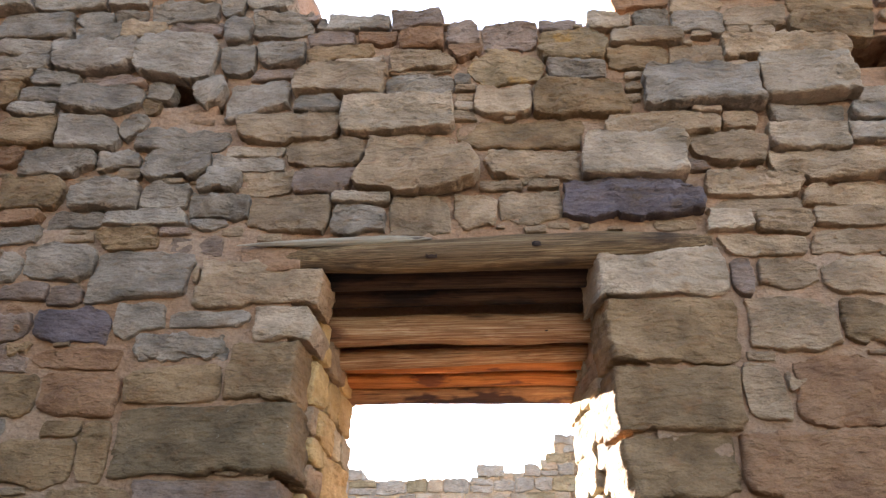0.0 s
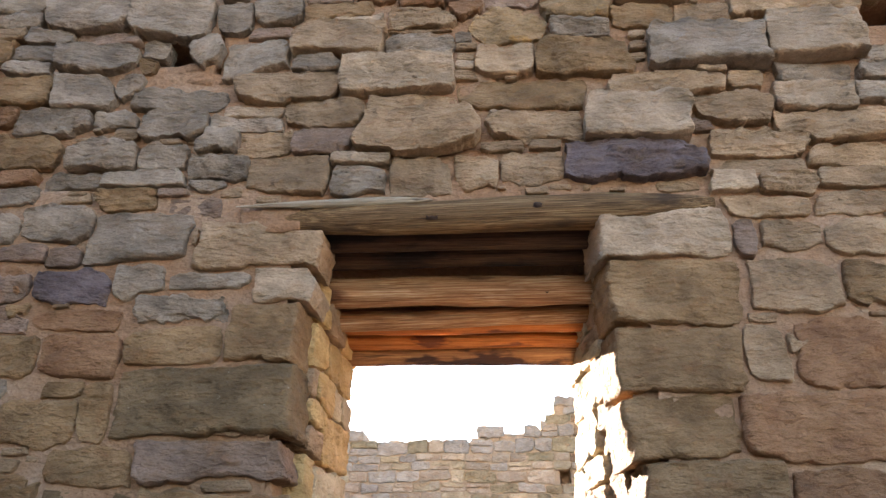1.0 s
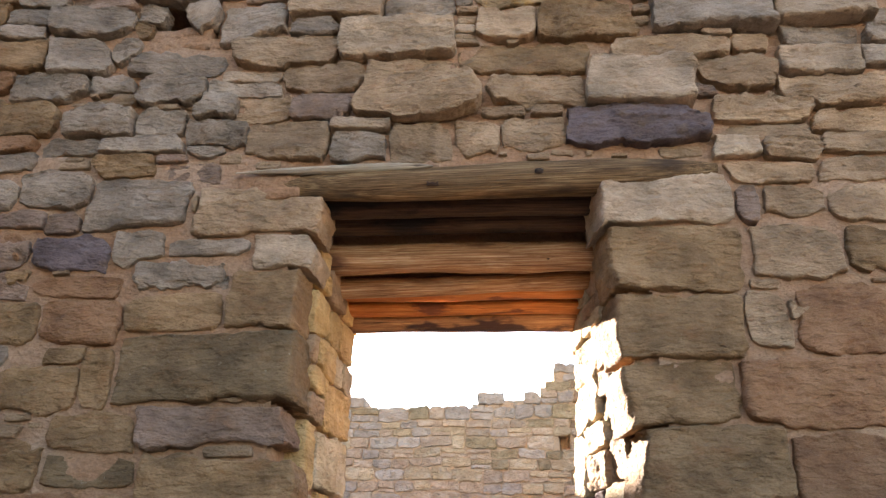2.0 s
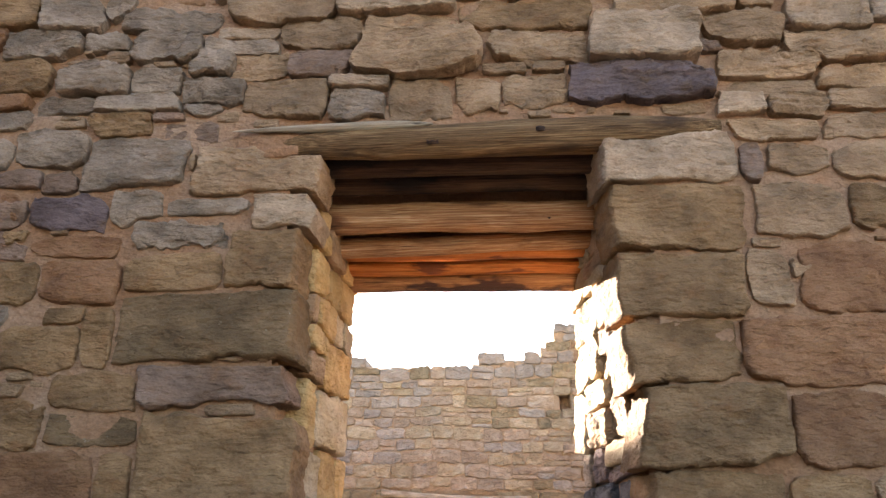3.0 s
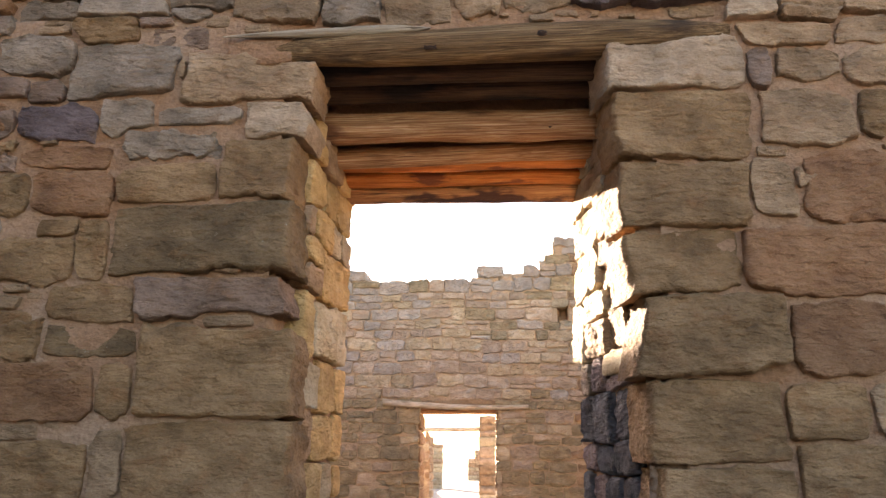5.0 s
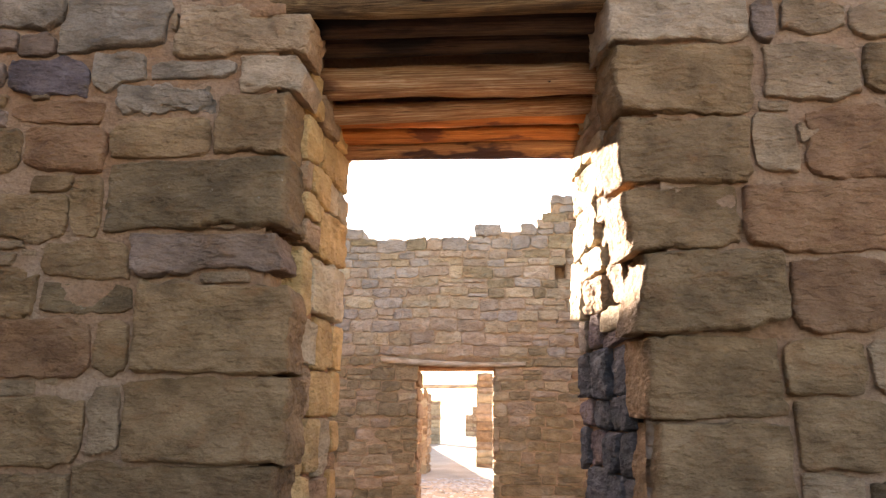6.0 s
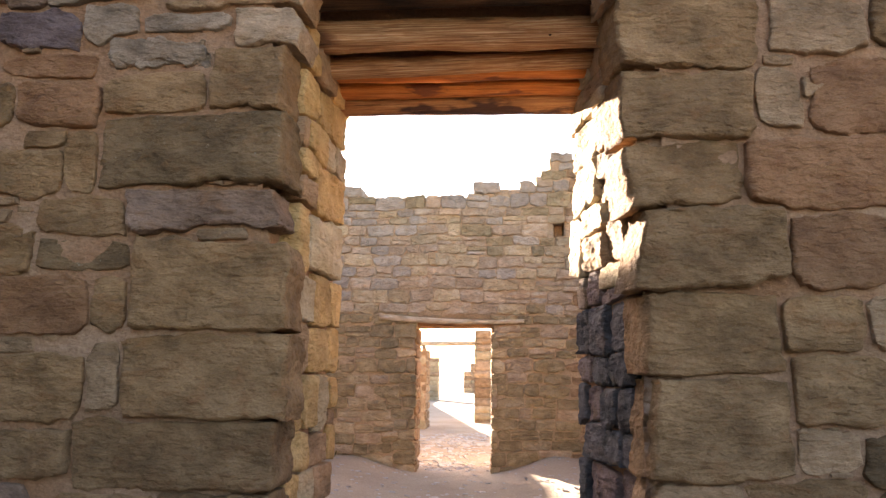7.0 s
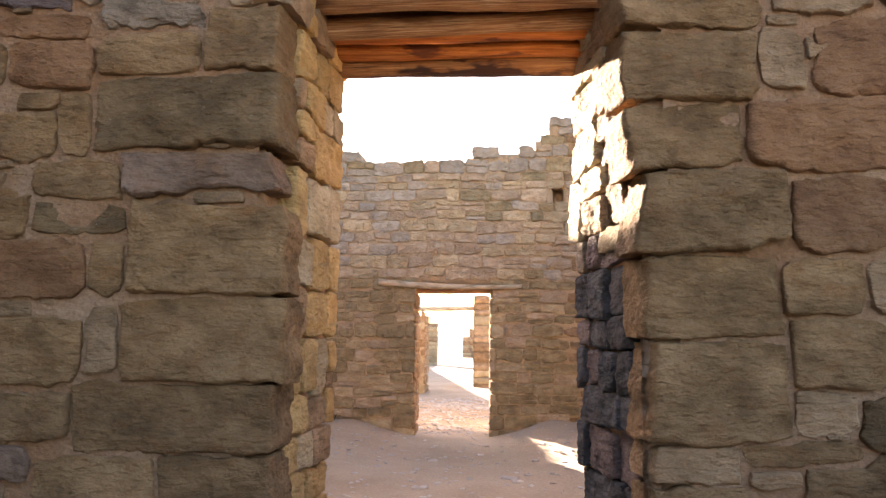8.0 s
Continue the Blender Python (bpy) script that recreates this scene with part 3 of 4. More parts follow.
lay([
    ('g', 0.646, 3.051, 0.151, 0.072, -3.4),
    ('t', 0.824, 3.067, 0.191, 0.076, -3.3),
    ('t', 0.62, 2.909, 0.155, 0.072, -3.0),
    ('t', 0.652, 3.13, 0.167, 0.069, -3.8),
    ('r', 0.481, 3.149, 0.17, 0.065, -3.7),
    ('r', -0.106, 2.958, 0.109, 0.043, -3.2),
    ('t', 0.018, 2.758, 0.167, 0.109, -2.7),
    ('b', 0.253, 2.765, 0.274, 0.126, -2.5),
    ('t', -0.098, 2.816, 0.063, 0.022, -2.7),
    ('t', -0.099, 2.782, 0.06, 0.027, -2.9),
    ('l', -0.099, 2.747, 0.06, 0.026, -2.9),
    ('t', -0.099, 2.706, 0.066, 0.022, -1.7),
])
lay([
    ('t', 0.427, 2.846, 0.052, 0.027, -3.3),
    ('t', 0.422, 2.791, 0.058, 0.022, -2.0),
    ('t', 0.417, 2.761, 0.054, 0.022, -3.2),
    ('g+', 0.62, 2.772, 0.348, 0.147, -2.6),
    ('l+', 0.929, 2.798, 0.276, 0.159, -2.7),
    ('t', 0.893, 2.931, 0.359, 0.082, -3.2),
    ('b', 1.05, 3.016, 0.249, 0.093, -6.6),
    ('b', 1.069, 3.112, 0.242, 0.063, -3.5),
    ('g', 1.138, 2.734, 0.1, 0.05, -2.9),
    ('g', 0.919, 2.673, 0.194, 0.057, 0.0),
    ('l', 0.906, 2.58, 0.208, 0.087, 1.1),
    ('g', 1.109, 2.665, 0.124, 0.049, -2.8),
])
lay([
    ('g', 1.091, 2.606, 0.132, 0.052, -2.2),
    ('b', 0.07, 2.628, 0.362, 0.095, -2.2),
    ('t', 0.1, 2.52, 0.267, 0.099, -2.1),
    ('l+', 0.398, 2.53, 0.286, 0.146, -2.0),
    ('t', 0.496, 2.647, 0.331, 0.07, -0.3),
    ('p', 0.577, 2.508, 0.064, 0.039, -2.7),
    ('t', 0.668, 2.554, 0.201, 0.091, -2.0),
    ('t', 0.951, 2.486, 0.352, 0.081, -2.1),
    ('t', 0.724, 2.432, 0.261, 0.079, -1.8),
    ('t', 0.978, 2.388, 0.256, 0.066, 0.0),
    ('t', 0.978, 2.32, 0.221, 0.061, -1.8),
    ('t', 0.716, 2.365, 0.252, 0.04, -1.8),
])
lay([
    ('l', 0.638, 2.312, 0.122, 0.061, -1.4),
    ('t', 0.78, 2.3, 0.16, 0.071, -1.8),
    ('t', 0.712, 2.234, 0.229, 0.063, -1.5),
    ('t', 0.955, 2.247, 0.232, 0.066, -1.5),
    ('l', 0.625, 2.688, 0.082, 0.029, -2.8),
    ('t', 0.712, 2.657, 0.085, 0.049, -2.0),
    ('t', 0.754, 2.857, 0.077, 0.026, -3.0),
    ('g', -0.101, 2.852, 0.064, 0.04, -3.6),
])
# courses beside the lintel
lay([
    ('v+', 0.374, 2.388, 0.385, 0.109, -0.9),
    ('g', -1.426, 2.322, 0.117, 0.05, -1.5),
    ('g', -1.276, 2.234, 0.227, 0.104, -1.5),
    ('b', -1.09, 2.3, 0.177, 0.068, 1.6),
    ('p', -0.946, 2.322, 0.085, 0.025, -2.0),
    ('p', -0.892, 2.276, 0.162, 0.052, -1.4),
    ('t', -0.852, 2.346, 0.109, 0.031, -1.6),
    ('t', -1.024, 2.181, 0.29, 0.146, -1.4),
    ('t*', -0.672, 2.146, 0.34, 0.118, -1.2),
    ('g', -1.42, 2.212, 0.065, 0.081, -0.9),
    ('p', -1.364, 2.137, 0.135, 0.044, -0.8),
    ('p', -1.237, 2.114, 0.086, 0.057, -1.3),
])
lay([
    ('v', -1.195, 2.034, 0.216, 0.089, -1.1),
    ('g', -1.004, 2.048, 0.146, 0.088, -1.2),
    ('r', -1.366, 2.049, 0.08, 0.086, -1.4),
    ('t', -0.798, 2.042, 0.232, 0.031, 1.5),
    ('l*', -0.602, 2.028, 0.157, 0.1, -1.1),
    ('t', -0.867, 1.958, 0.254, 0.075, 1.4),
    ('b', -1.338, 1.957, 0.085, 0.053, -0.7),
    ('t', -0.862, 2.176, 0.027, 0.047, 0.0),
    ('l*', 0.449, 2.164, 0.326, 0.154, -1.4),
    ('p', 0.637, 2.14, 0.047, 0.101, -1.2),
    ('b*', 0.455, 1.995, 0.306, 0.178, -0.9),
    ('t', 0.77, 2.152, 0.152, 0.077, -1.5),
])
lay([
    ('t', 0.946, 2.138, 0.199, 0.097, -1.2),
    ('t', 0.758, 2.002, 0.217, 0.126, -1.1),
    ('b', 0.945, 2.008, 0.14, 0.106, -0.8),
    ('b*', 0.456, 1.806, 0.285, 0.157, -0.4),
    ('t', 0.654, 1.826, 0.098, 0.137, -0.6),
    ('t', 0.75, 1.842, 0.076, 0.061, -0.8),
    ('r', 0.847, 1.819, 0.25, 0.176, 5.5),
    ('r', 0.752, 1.64, 0.351, 0.154, -0.2),
    ('b*', 0.44, 1.637, 0.235, 0.142, -0.2),
])
# lower courses
lay([
    ('r', -1.169, 1.93, 0.252, 0.047, -0.9),
    ('t', -0.87, 1.964, 0.256, 0.073, -1.1),
    ('b', -0.884, 1.854, 0.257, 0.096, 1.1),
    ('b*', -0.637, 1.894, 0.176, 0.153, -1.0),
    ('r', -1.127, 1.828, 0.226, 0.113, -0.8),
    ('d*', -0.768, 1.707, 0.467, 0.173, 0.1),
    ('p*', -0.745, 1.557, 0.374, 0.086, 0.2),
    ('b', -1.038, 1.538, 0.224, 0.081, -0.3),
    ('b', -1.219, 1.645, 0.228, 0.106, 1.8),
    ('b', -1.056, 1.682, 0.072, 0.143, 0.0),
    ('b', -1.15, 1.739, 0.096, 0.032, -0.6),
    ('d', -1.031, 1.445, 0.226, 0.061, 0.0),
])
lay([
    ('b', -1.244, 1.449, 0.149, 0.11, 0.0),
    ('b*', -0.714, 1.368, 0.375, 0.207, 0.2),
    ('r', -1.165, 1.314, 0.316, 0.127, 0.4),
    ('b', -0.96, 1.32, 0.091, 0.123, 0.0),
    ('b*', -0.71, 1.143, 0.401, 0.2, 0.7),
    ('b', -1.162, 1.118, 0.292, 0.143, 0.6),
    ('t', -0.958, 1.144, 0.078, 0.15, 0.7),
    ('b*', -0.776, 0.967, 0.477, 0.16, 1.0),
    ('b', -1.168, 0.958, 0.256, 0.103, 1.1),
    ('b', -0.958, 0.811, 0.284, 0.114, 1.4),
    ('b*', -0.67, 0.818, 0.261, 0.113, 1.3),
    ('p', -1.211, 0.851, 0.155, 0.076, 1.1),
])
lay([
    ('t', -0.652, 1.63, 0.162, 0.031, -0.4),
    ('b*+', 0.498, 1.461, 0.309, 0.173, 0.0),
    ('r', 0.784, 1.446, 0.229, 0.164, 0.0),
    ('b*', 0.492, 1.254, 0.279, 0.173, 0.4),
    ('b', 0.731, 1.283, 0.186, 0.12, 0.3),
    ('b', 0.771, 1.135, 0.226, 0.136, 0.5),
    ('b*', 0.506, 1.047, 0.284, 0.219, 0.8),
    ('t', 0.73, 1.0, 0.139, 0.079, 1.2),
    ('d', 0.844, 0.987, 0.09, 0.098, 1.3),
    ('b', 0.673, 0.904, 0.256, 0.047, 2.5),
    ('t', 0.612, 0.858, 0.112, 0.032, 1.0),
    ('b', 0.781, 0.849, 0.202, 0.078, 1.4),
])
lay([
    ('t*', 0.452, 0.874, 0.166, 0.072, 1.4),
    ('b*', 0.456, 0.806, 0.178, 0.057, 1.6),
    ('t', 0.866, 1.284, 0.074, 0.12, 0.8),
])
# western edge
lay([
    ('b', -1.347, 1.836, 0.192, 0.095, -0.9),
    ('p', -1.376, 1.936, 0.169, 0.077, -1.0),
    ('b', -1.277, 1.461, 0.194, 0.111, 0.0),
    ('p', -1.405, 2.03, 0.178, 0.097, -1.3),
    ('g', -1.363, 1.691, 0.074, 0.144, -0.8),
])

# filling stones and thin spalls between the courses
rnd = random.Random(5)
fillers = []
for size, count in (((0.09, 0.2, 0.036, 0.075), 1500), ((0.05, 0.13, 0.018, 0.036), 4000), ((0.02, 0.06, 0.009, 0.018), 4000)):
    for _ in range(count):
        w, h = rnd.uniform(size[0], size[1]), rnd.uniform(size[2], size[3])
        x, z = rnd.uniform(-2.2, 1.6), rnd.uniform(0.55, 3.45)
        if -0.6 < x < 0.42 and z < 2.2:
            continue
        if size[0] < 0.09 and z < 2.25 and rnd.random() < 0.6:
            continue
        if claim(x, z, w, h, 0.0, True):
            fillers.append((x, z, w, h, rnd.uniform(-5, 5)))
lintel_room = [(-0.11, 2.235, 1.1, 0.085, 1.0)]
near_fit = Fitting([q[1:] for q in near_stones] + [q for q in fillers if q[2] > 0.05] + lintel_room)
for k, (kind, x, z, w, h, tilt) in enumerate(near_stones):
    rnd = random.Random(k + 1)
    deep, high = "*" in kind, z > 2.25
    if kind[0] == "t" and z > 1.9 and x < -0.7 and rnd.random() < 0.65:
        kind = "g" + kind[1:]
    proud = (rnd.uniform(-0.01, 0.022) if high else rnd.uniform(-0.003, 0.009)) + 0.03 * (h - 0.1) + (0.022 if "+" in kind else 0.0)
    push = near_fit.rule(k, rnd.uniform(0.003, 0.009) if high else rnd.uniform(0.007, 0.014), 0.01, 0.03, (1 if x < 0 else -1) if deep else 0)
    v, f = stone_shape(w, h, 0.16 if deep else 0.06, rnd, 1.0, 1.55 if high else 1.35, 1.8 if high else 1.2, push,
                       None if high else 0.3, (0.17 if x > 0 else -0.03) if deep else 0.0, 0.25 if deep else 2.2 if kind == "v+" else 1.0)
    ob = mesh_object("stone", v, f, STONE[kind[0]], wall_south)
    ob.matrix_world = pose(x, WALL_Y - proud, z, 0, -tilt, 0)
chips, large = Heap(), len(near_stones)
rnd = random.Random(6)
for x, z, w, h, tilt in fillers:
    m = pose(x, WALL_Y + rnd.uniform(-0.004, 0.01), z, 0, -tilt, 0)
    push = None
    if w > 0.05:
        push, large = near_fit.rule(large, 0.005, 0.008), large + 1
    v, f = stone_shape(w, h, 0.04, rnd, 0.8 if h > 0.03 else 0.6, 1.0, 1.0, push)
    if h > 0.036:
        ob = mesh_object("stone", v, f, STONE[rnd.choice("tttgbp")], wall_south)
        ob.matrix_world = m
    else:
        chips.add(moved(v, m), f)
chips.build("spalls", STONE["t"], wall_south, "thin sandstone spalls wedged into the mortar joints")


def bedding(x, z):
    """How far the mortar lies behind the face of the near wall."""
    p = Vector((x, z, 0))
    deep = 0.028 if z > 2.34 else 0.014
    return max(0.013, deep + 0.014 * noise.noise(p * 4.5) + 0.009 * noise.noise(Vector((x * 14, z * 19, 2))) + 0.004 * noise.noise(p * 45))


def mortar_free(x, z):
    if left_edge(z, WALL_Y) - 0.05 < x < right_edge(z, WALL_Y) + 0.03 and z < 2.235:
        return True
    if z > (3.46 if x < -0.7 or x > 0.42 else 3.07):
        return True
    return any(a - 0.01 < x < b + 0.01 and c - 0.01 < z < d + 0.01 for a, b, c, d in SOCKETS)


cols, rows_ = 350, 300
skin = [(-2.0 + 0.01 * i, WALL_Y + bedding(-2.0 + 0.01 * i, 0.5 + 0.01 * j), 0.5 + 0.01 * j) for j in range(rows_) for i in range(cols)]
quads = [(j * cols + i, j * cols + i + 1, (j + 1) * cols + i + 1, (j + 1) * cols + i) for j in range(rows_ - 1) for i in range(cols - 1)
         if not mortar_free(-1.995 + 0.01 * i, 0.505 + 0.01 * j)]
used = sorted({i for q in quads for i in q})
again = {i: n for n, i in enumerate(used)}
mesh_object("mortar", [skin[i] for i in used], [tuple(again[i] for i in q) for q in quads], MORTAR, wall_south, "pinkish earth mortar smeared between stones")


def masonry(x0, x1, z0, z1, rnd, hs=(0.07, 0.13), ws=(0.14, 0.34), gap=0.018, hole=None, top=None, wave=0.0):
    """Courses of stones as centre x, z, width, height. hole: a doorway (x0, x1, z1); top(x): the ragged crest; wave: how far the courses wander."""
    out, z = [], z0
    while z < z1:
        h = rnd.uniform(*hs)
        x = x0 - rnd.uniform(0, 0.1)
        while x < x1:
            w = rnd.uniform(*ws) * (0.8 + 2.0 * (h - hs[0]))
            a, b = max(x, x0), min(x + w, x1)
            x += w + gap
            if hole and z < hole[2] and b > hole[0] - 0.02 and a < hole[1] + 0.02:
                if a < hole[0] and hole[0] - a > 0.05:
                    b = hole[0]
                elif b > hole[1] and b - hole[1] > 0.05:
                    a = hole[1]
                else:
                    continue
            if b - a < 0.04 or (top and z + h * 0.6 > top((a + b) / 2)):
                continue
            mid = (a + b) / 2
            zz = z + wave * noise.noise(Vector((mid * 0.9, z * 0.7, 5.0)))
            hh = h * (rnd.uniform(0.7, 1.1) if wave else rnd.uniform(0.82, 1.0))
            if rnd.random() < 0.14 and hh > 0.08:
                k = rnd.uniform(0.3, 0.6)
                out.append((mid, zz + hh * k / 2, b - a, hh * k * 0.9))
                out.append((mid, zz + hh * (1 + k) / 2, b - a, hh * (1 - k) * 0.9))
            else:
                out.append((mid, zz + h / 2 + rnd.uniform(-0.008, 0.008), b - a, hh))
        z += h + gap * rnd.uniform(0.5, 1.2)
    return out


# reveals of the doorway
rnd = random.Random(11)
rects = masonry(2.145, 2.6, 0.0, 2.06, rnd, (0.06, 0.17), (0.1, 0.26), 0.012, None, None, 0.03)
left_fit = Fitting([(y, z, w, h, 0) for y, z, w, h in rects])
for k, (y, z, w, h) in enumerate(rects):
    v, f = stone_shape(w, h, 0.07, rnd, 1.0, 0.8, 0.3, left_fit.rule(k, 0.007, 0.012), 0.3)
    # mostly ochre stones: warm bounced light put into their colour
    ob = mesh_object("stone", v, f, STONE[rnd.choice("ccccyt")], wall_south)
    ob.matrix_world = pose(left_edge(z, y) + 0.015 + rnd.uniform(-0.006, 0.006), y, z, 0, rnd.uniform(-3, 5), 90 - 3.5)
turn_r = 9.5
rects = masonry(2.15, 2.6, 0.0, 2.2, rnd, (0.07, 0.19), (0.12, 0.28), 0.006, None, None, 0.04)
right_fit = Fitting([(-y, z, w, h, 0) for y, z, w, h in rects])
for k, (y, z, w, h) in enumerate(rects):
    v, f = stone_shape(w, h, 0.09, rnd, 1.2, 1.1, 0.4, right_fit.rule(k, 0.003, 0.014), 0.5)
    # shade painted in: dark stones low down, pale ones where sun falls
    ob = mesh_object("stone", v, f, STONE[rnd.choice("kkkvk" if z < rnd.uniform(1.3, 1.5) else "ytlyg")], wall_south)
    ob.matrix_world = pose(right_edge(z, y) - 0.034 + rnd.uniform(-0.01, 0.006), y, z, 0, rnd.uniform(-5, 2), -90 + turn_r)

# roof of the doorway: lintel log, dark brown beams, brown logs and split boards
front_log = log("lintel_log", -0.02, WALL_Y + 0.022, 2.236, 1.2, 0.05, WOOD_GREY, "weathered grey-brown cracked juniper lintel log over doorway", 1.0, 3, squash=1.0, wob=0.14, n=24, point=0.5)


def add_part(name, x, y, z, length, radius, mat, owner, label, tilt=0.0, seed=1, **kw):
    """A piece of timber that belongs to a log, given at its place in the world."""
    ob = mesh_object(name, *log_shape(length, radius, random.Random(seed), **kw), mat, owner, label)
    ob.matrix_local = owner.matrix_world.inverted() @ pose(x, y, z, 0, -tilt, 0)
    return ob


def add_knot(x, z, owner, depth, size, mat):
    """A raised oval knot on the face of a log."""
    rim = [(size * 1.5 * math.cos(a) * k, y, size * math.sin(a) * k) for k, y in ((1.0, 0.006), (0.85, -0.003), (0.45, 0.001), (0.15, -0.001)) for a in (math.pi * i / 6 for i in range(12))]
    faces = [(k * 12 + i, (k + 1) * 12 + i, (k + 1) * 12 + (i + 1) % 12, k * 12 + (i + 1) % 12) for k in range(3) for i in range(12)]
    ob = mesh_object("knot", rim, [f[::-1] for f in faces] + [tuple(36 + i for i in range(12))], mat, owner, "dark oval knot")
    ob.matrix_local = owner.matrix_world.inverted() @ pose(x, depth, z, -35)
    return ob


add_part("splinter", -0.47, WALL_Y - 0.016, 2.262, 0.56, 0.012, WOOD_PALE, front_log, "pale bare splinter split from log", 0.8, 4, wob=0.35, n=8, taper=0.8, point=0.85)
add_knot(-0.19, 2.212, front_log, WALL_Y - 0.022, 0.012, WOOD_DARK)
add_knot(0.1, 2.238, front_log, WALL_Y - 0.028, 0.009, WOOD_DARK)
DARK = "dark brown round lintel beam inside doorway"
BROWN = "brown peeled juniper lintel log inside doorway"
BOARD = "red-brown split lintel board under wall core"
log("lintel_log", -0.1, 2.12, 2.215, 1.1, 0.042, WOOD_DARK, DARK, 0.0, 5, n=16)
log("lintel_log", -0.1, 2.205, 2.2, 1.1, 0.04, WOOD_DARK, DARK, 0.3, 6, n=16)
brown_log = log("lintel_log", -0.1, 2.275, 2.11, 1.1, 0.045, WOOD_BROWN, BROWN, 0.2, 7, n=18, wob=0.2)
log("lintel_log", -0.1, 2.365, 2.06, 1.1, 0.03, WOOD_BROWN, BROWN, 1.6, 8, n=18, wob=0.25)
add_knot(0.13, 2.092, brown_log, 2.243, 0.007, WOOD_DARK)
add_knot(-0.26, 2.085, brown_log, 2.246, 0.008, WOOD_DARK)
log("lintel_board", -0.1, 2.415, 2.045, 1.1, 0.036, WOOD_RED, BOARD, 0.0, 9, n=14, squash=0.5, wob=0.2)
log("lintel_board", -0.1, 2.5, 2.025, 1.1, 0.042, WOOD_RED, BOARD, -0.2, 10, n=14, squash=0.5, wob=0.22)
log("lintel_board", -0.1, 2.57, 2.004, 1.1, 0.046, WOOD_RUST, BOARD, 0.2, 12, n=14, squash=0.7, wob=0.25)

# ---- far wall of the room behind, with its low doorway
FAR_Y = 9.4
FD0, FD1, FDZ = -1.0, -0.135, 1.66


def crest(x):
    """Height of the broken top of the far wall."""
    base = 3.2 + 0.16 * max(0.0, x + 0.7) / 1.1 + 0.1 * max(0.0, -x - 1.2)
    base += 0.08 * noise.noise(Vector((x * 3.1, 0, 8))) + 0.08 * noise.noise(Vector((x * 7.3, 2, 8)))
    if x > 0.42:
        base += 0.13
    if x > 0.58:
        base += 0.12
    if x < -1.9:
        base -= 0.3 * min(1.0, (-1.9 - x) / 0.5)
    # unseen stretch: height set to place the sun's edge on the right reveal
    if x < -3.0:
        base = 3.22 + 0.15 * max(0.0, -x - 3.9) + 0.03 * noise.noise(Vector((x * 4.0, 3, 8)))
    return min(max(base, 3.12), 3.7)


core = Heap()
FC = FAR_Y + 0.02
block(core, (-6.5, FC, -0.3), (FD0 - 0.02, FC + 0.55, FDZ + 0.07), 0.09, 0.012)
block(core, (FD1 + 0.02, FC, -0.3), (2.6, FC + 0.55, FDZ + 0.07), 0.09, 0.012)
block(core, (-6.5, FC, FDZ + 0.07), (0.58, FC + 0.55, 3.12), 0.09, 0.012)
block(core, (0.7, FC, FDZ + 0.07), (2.6, FC + 0.55, 3.12), 0.09, 0.012)
block(core, (0.58, FC, FDZ + 0.07), (0.7, FC + 0.55, 2.66), 0.06, 0.01)
block(core, (0.58, FC, 2.86), (0.7, FC + 0.55, 3.12), 0.06, 0.01)
block(core, (0.58, FC + 0.22, 2.66), (0.7, FC + 0.55, 2.86), 0.06, 0.01)
xa = -6.5
while xa < 2.6:
    block(core, (xa, FC, 3.12), (xa + 0.16, FC + 0.5, max(3.16, crest(xa + 0.08) - 0.05)), 0.09, 0.015)
    xa += 0.16
wall_north = mesh_object("wall_north", core.v, core.f, MORTAR_FAR)
tagged(wall_north, "coursed tan sandstone wall with broken crest and low doorway", "wall", "", "structure")
rnd = random.Random(21)
far_rest = Heap()
rects = masonry(-6.4, 2.5, 0.0, 3.75, rnd, (0.075, 0.155), (0.15, 0.38), 0.012, (FD0, FD1, FDZ + 0.05), crest, 0.1)
far_fit = Fitting([(x, z, w, h, 0) for x, z, w, h in rects])
for k, (x, z, w, h) in enumerate(rects):
    if x + w / 2 > 0.58 and x - w / 2 < 0.7 and 2.66 < z < 2.86:
        continue
    near = -2.05 < x < 0.85
    side = (1 if abs(x + w / 2 - FD0) < 0.01 else -1 if abs(x - w / 2 - FD1) < 0.01 else 0) if z < FDZ else 0
    v, f = stone_shape(w, h, 0.55 if z > 3.1 else 0.07, rnd, 0.5 if near else 0.3, 1.8, 0.5, far_fit.rule(k, 0.01, 0.012, 0.04, side) if near else None, 0.4)
    m = pose(x, FAR_Y + rnd.uniform(-0.012, 0.006), z, 0, rnd.uniform(-3, 3), 0)
    if near:
        pick = "ssseq" if z > 3.0 else "qqsys" if z > 1.75 and x < -1.1 else "qqyqqsye" if z > 1.75 else "eeqeey"
        ob = mesh_object("stone", v, f, STONE[rnd.choice(pick)], wall_north)
        ob.matrix_world = m
    else:
        far_rest.add(moved(v, m), f)
far_rest.build("masonry", STONE["t"], wall_north, "tan sandstone courses")
for side, x in ((90, FD0), (-90, FD1)):
    for y, z, w, h in masonry(FAR_Y + 0.03, FAR_Y + 0.55, 0.0, FDZ, rnd, (0.09, 0.2), (0.2, 0.4), 0.02):
        v, f = stone_shape(w, h, 0.06, rnd, 0.5)
        ob = mesh_object("stone", v, f, STONE[rnd.choice("tttl")], wall_north)
        ob.matrix_world = pose(x + (0.008 if side > 0 else -0.008), y, z, 0, 0, side)
log("lintel_log", -0.6, FAR_Y - 0.02, 1.735, 1.66, 0.03, WOOD_BLEACHED, "pale peeled lintel pole over low doorway", -1.6, 31, bow=-0.03, wob=0.2, taper=-0.5)
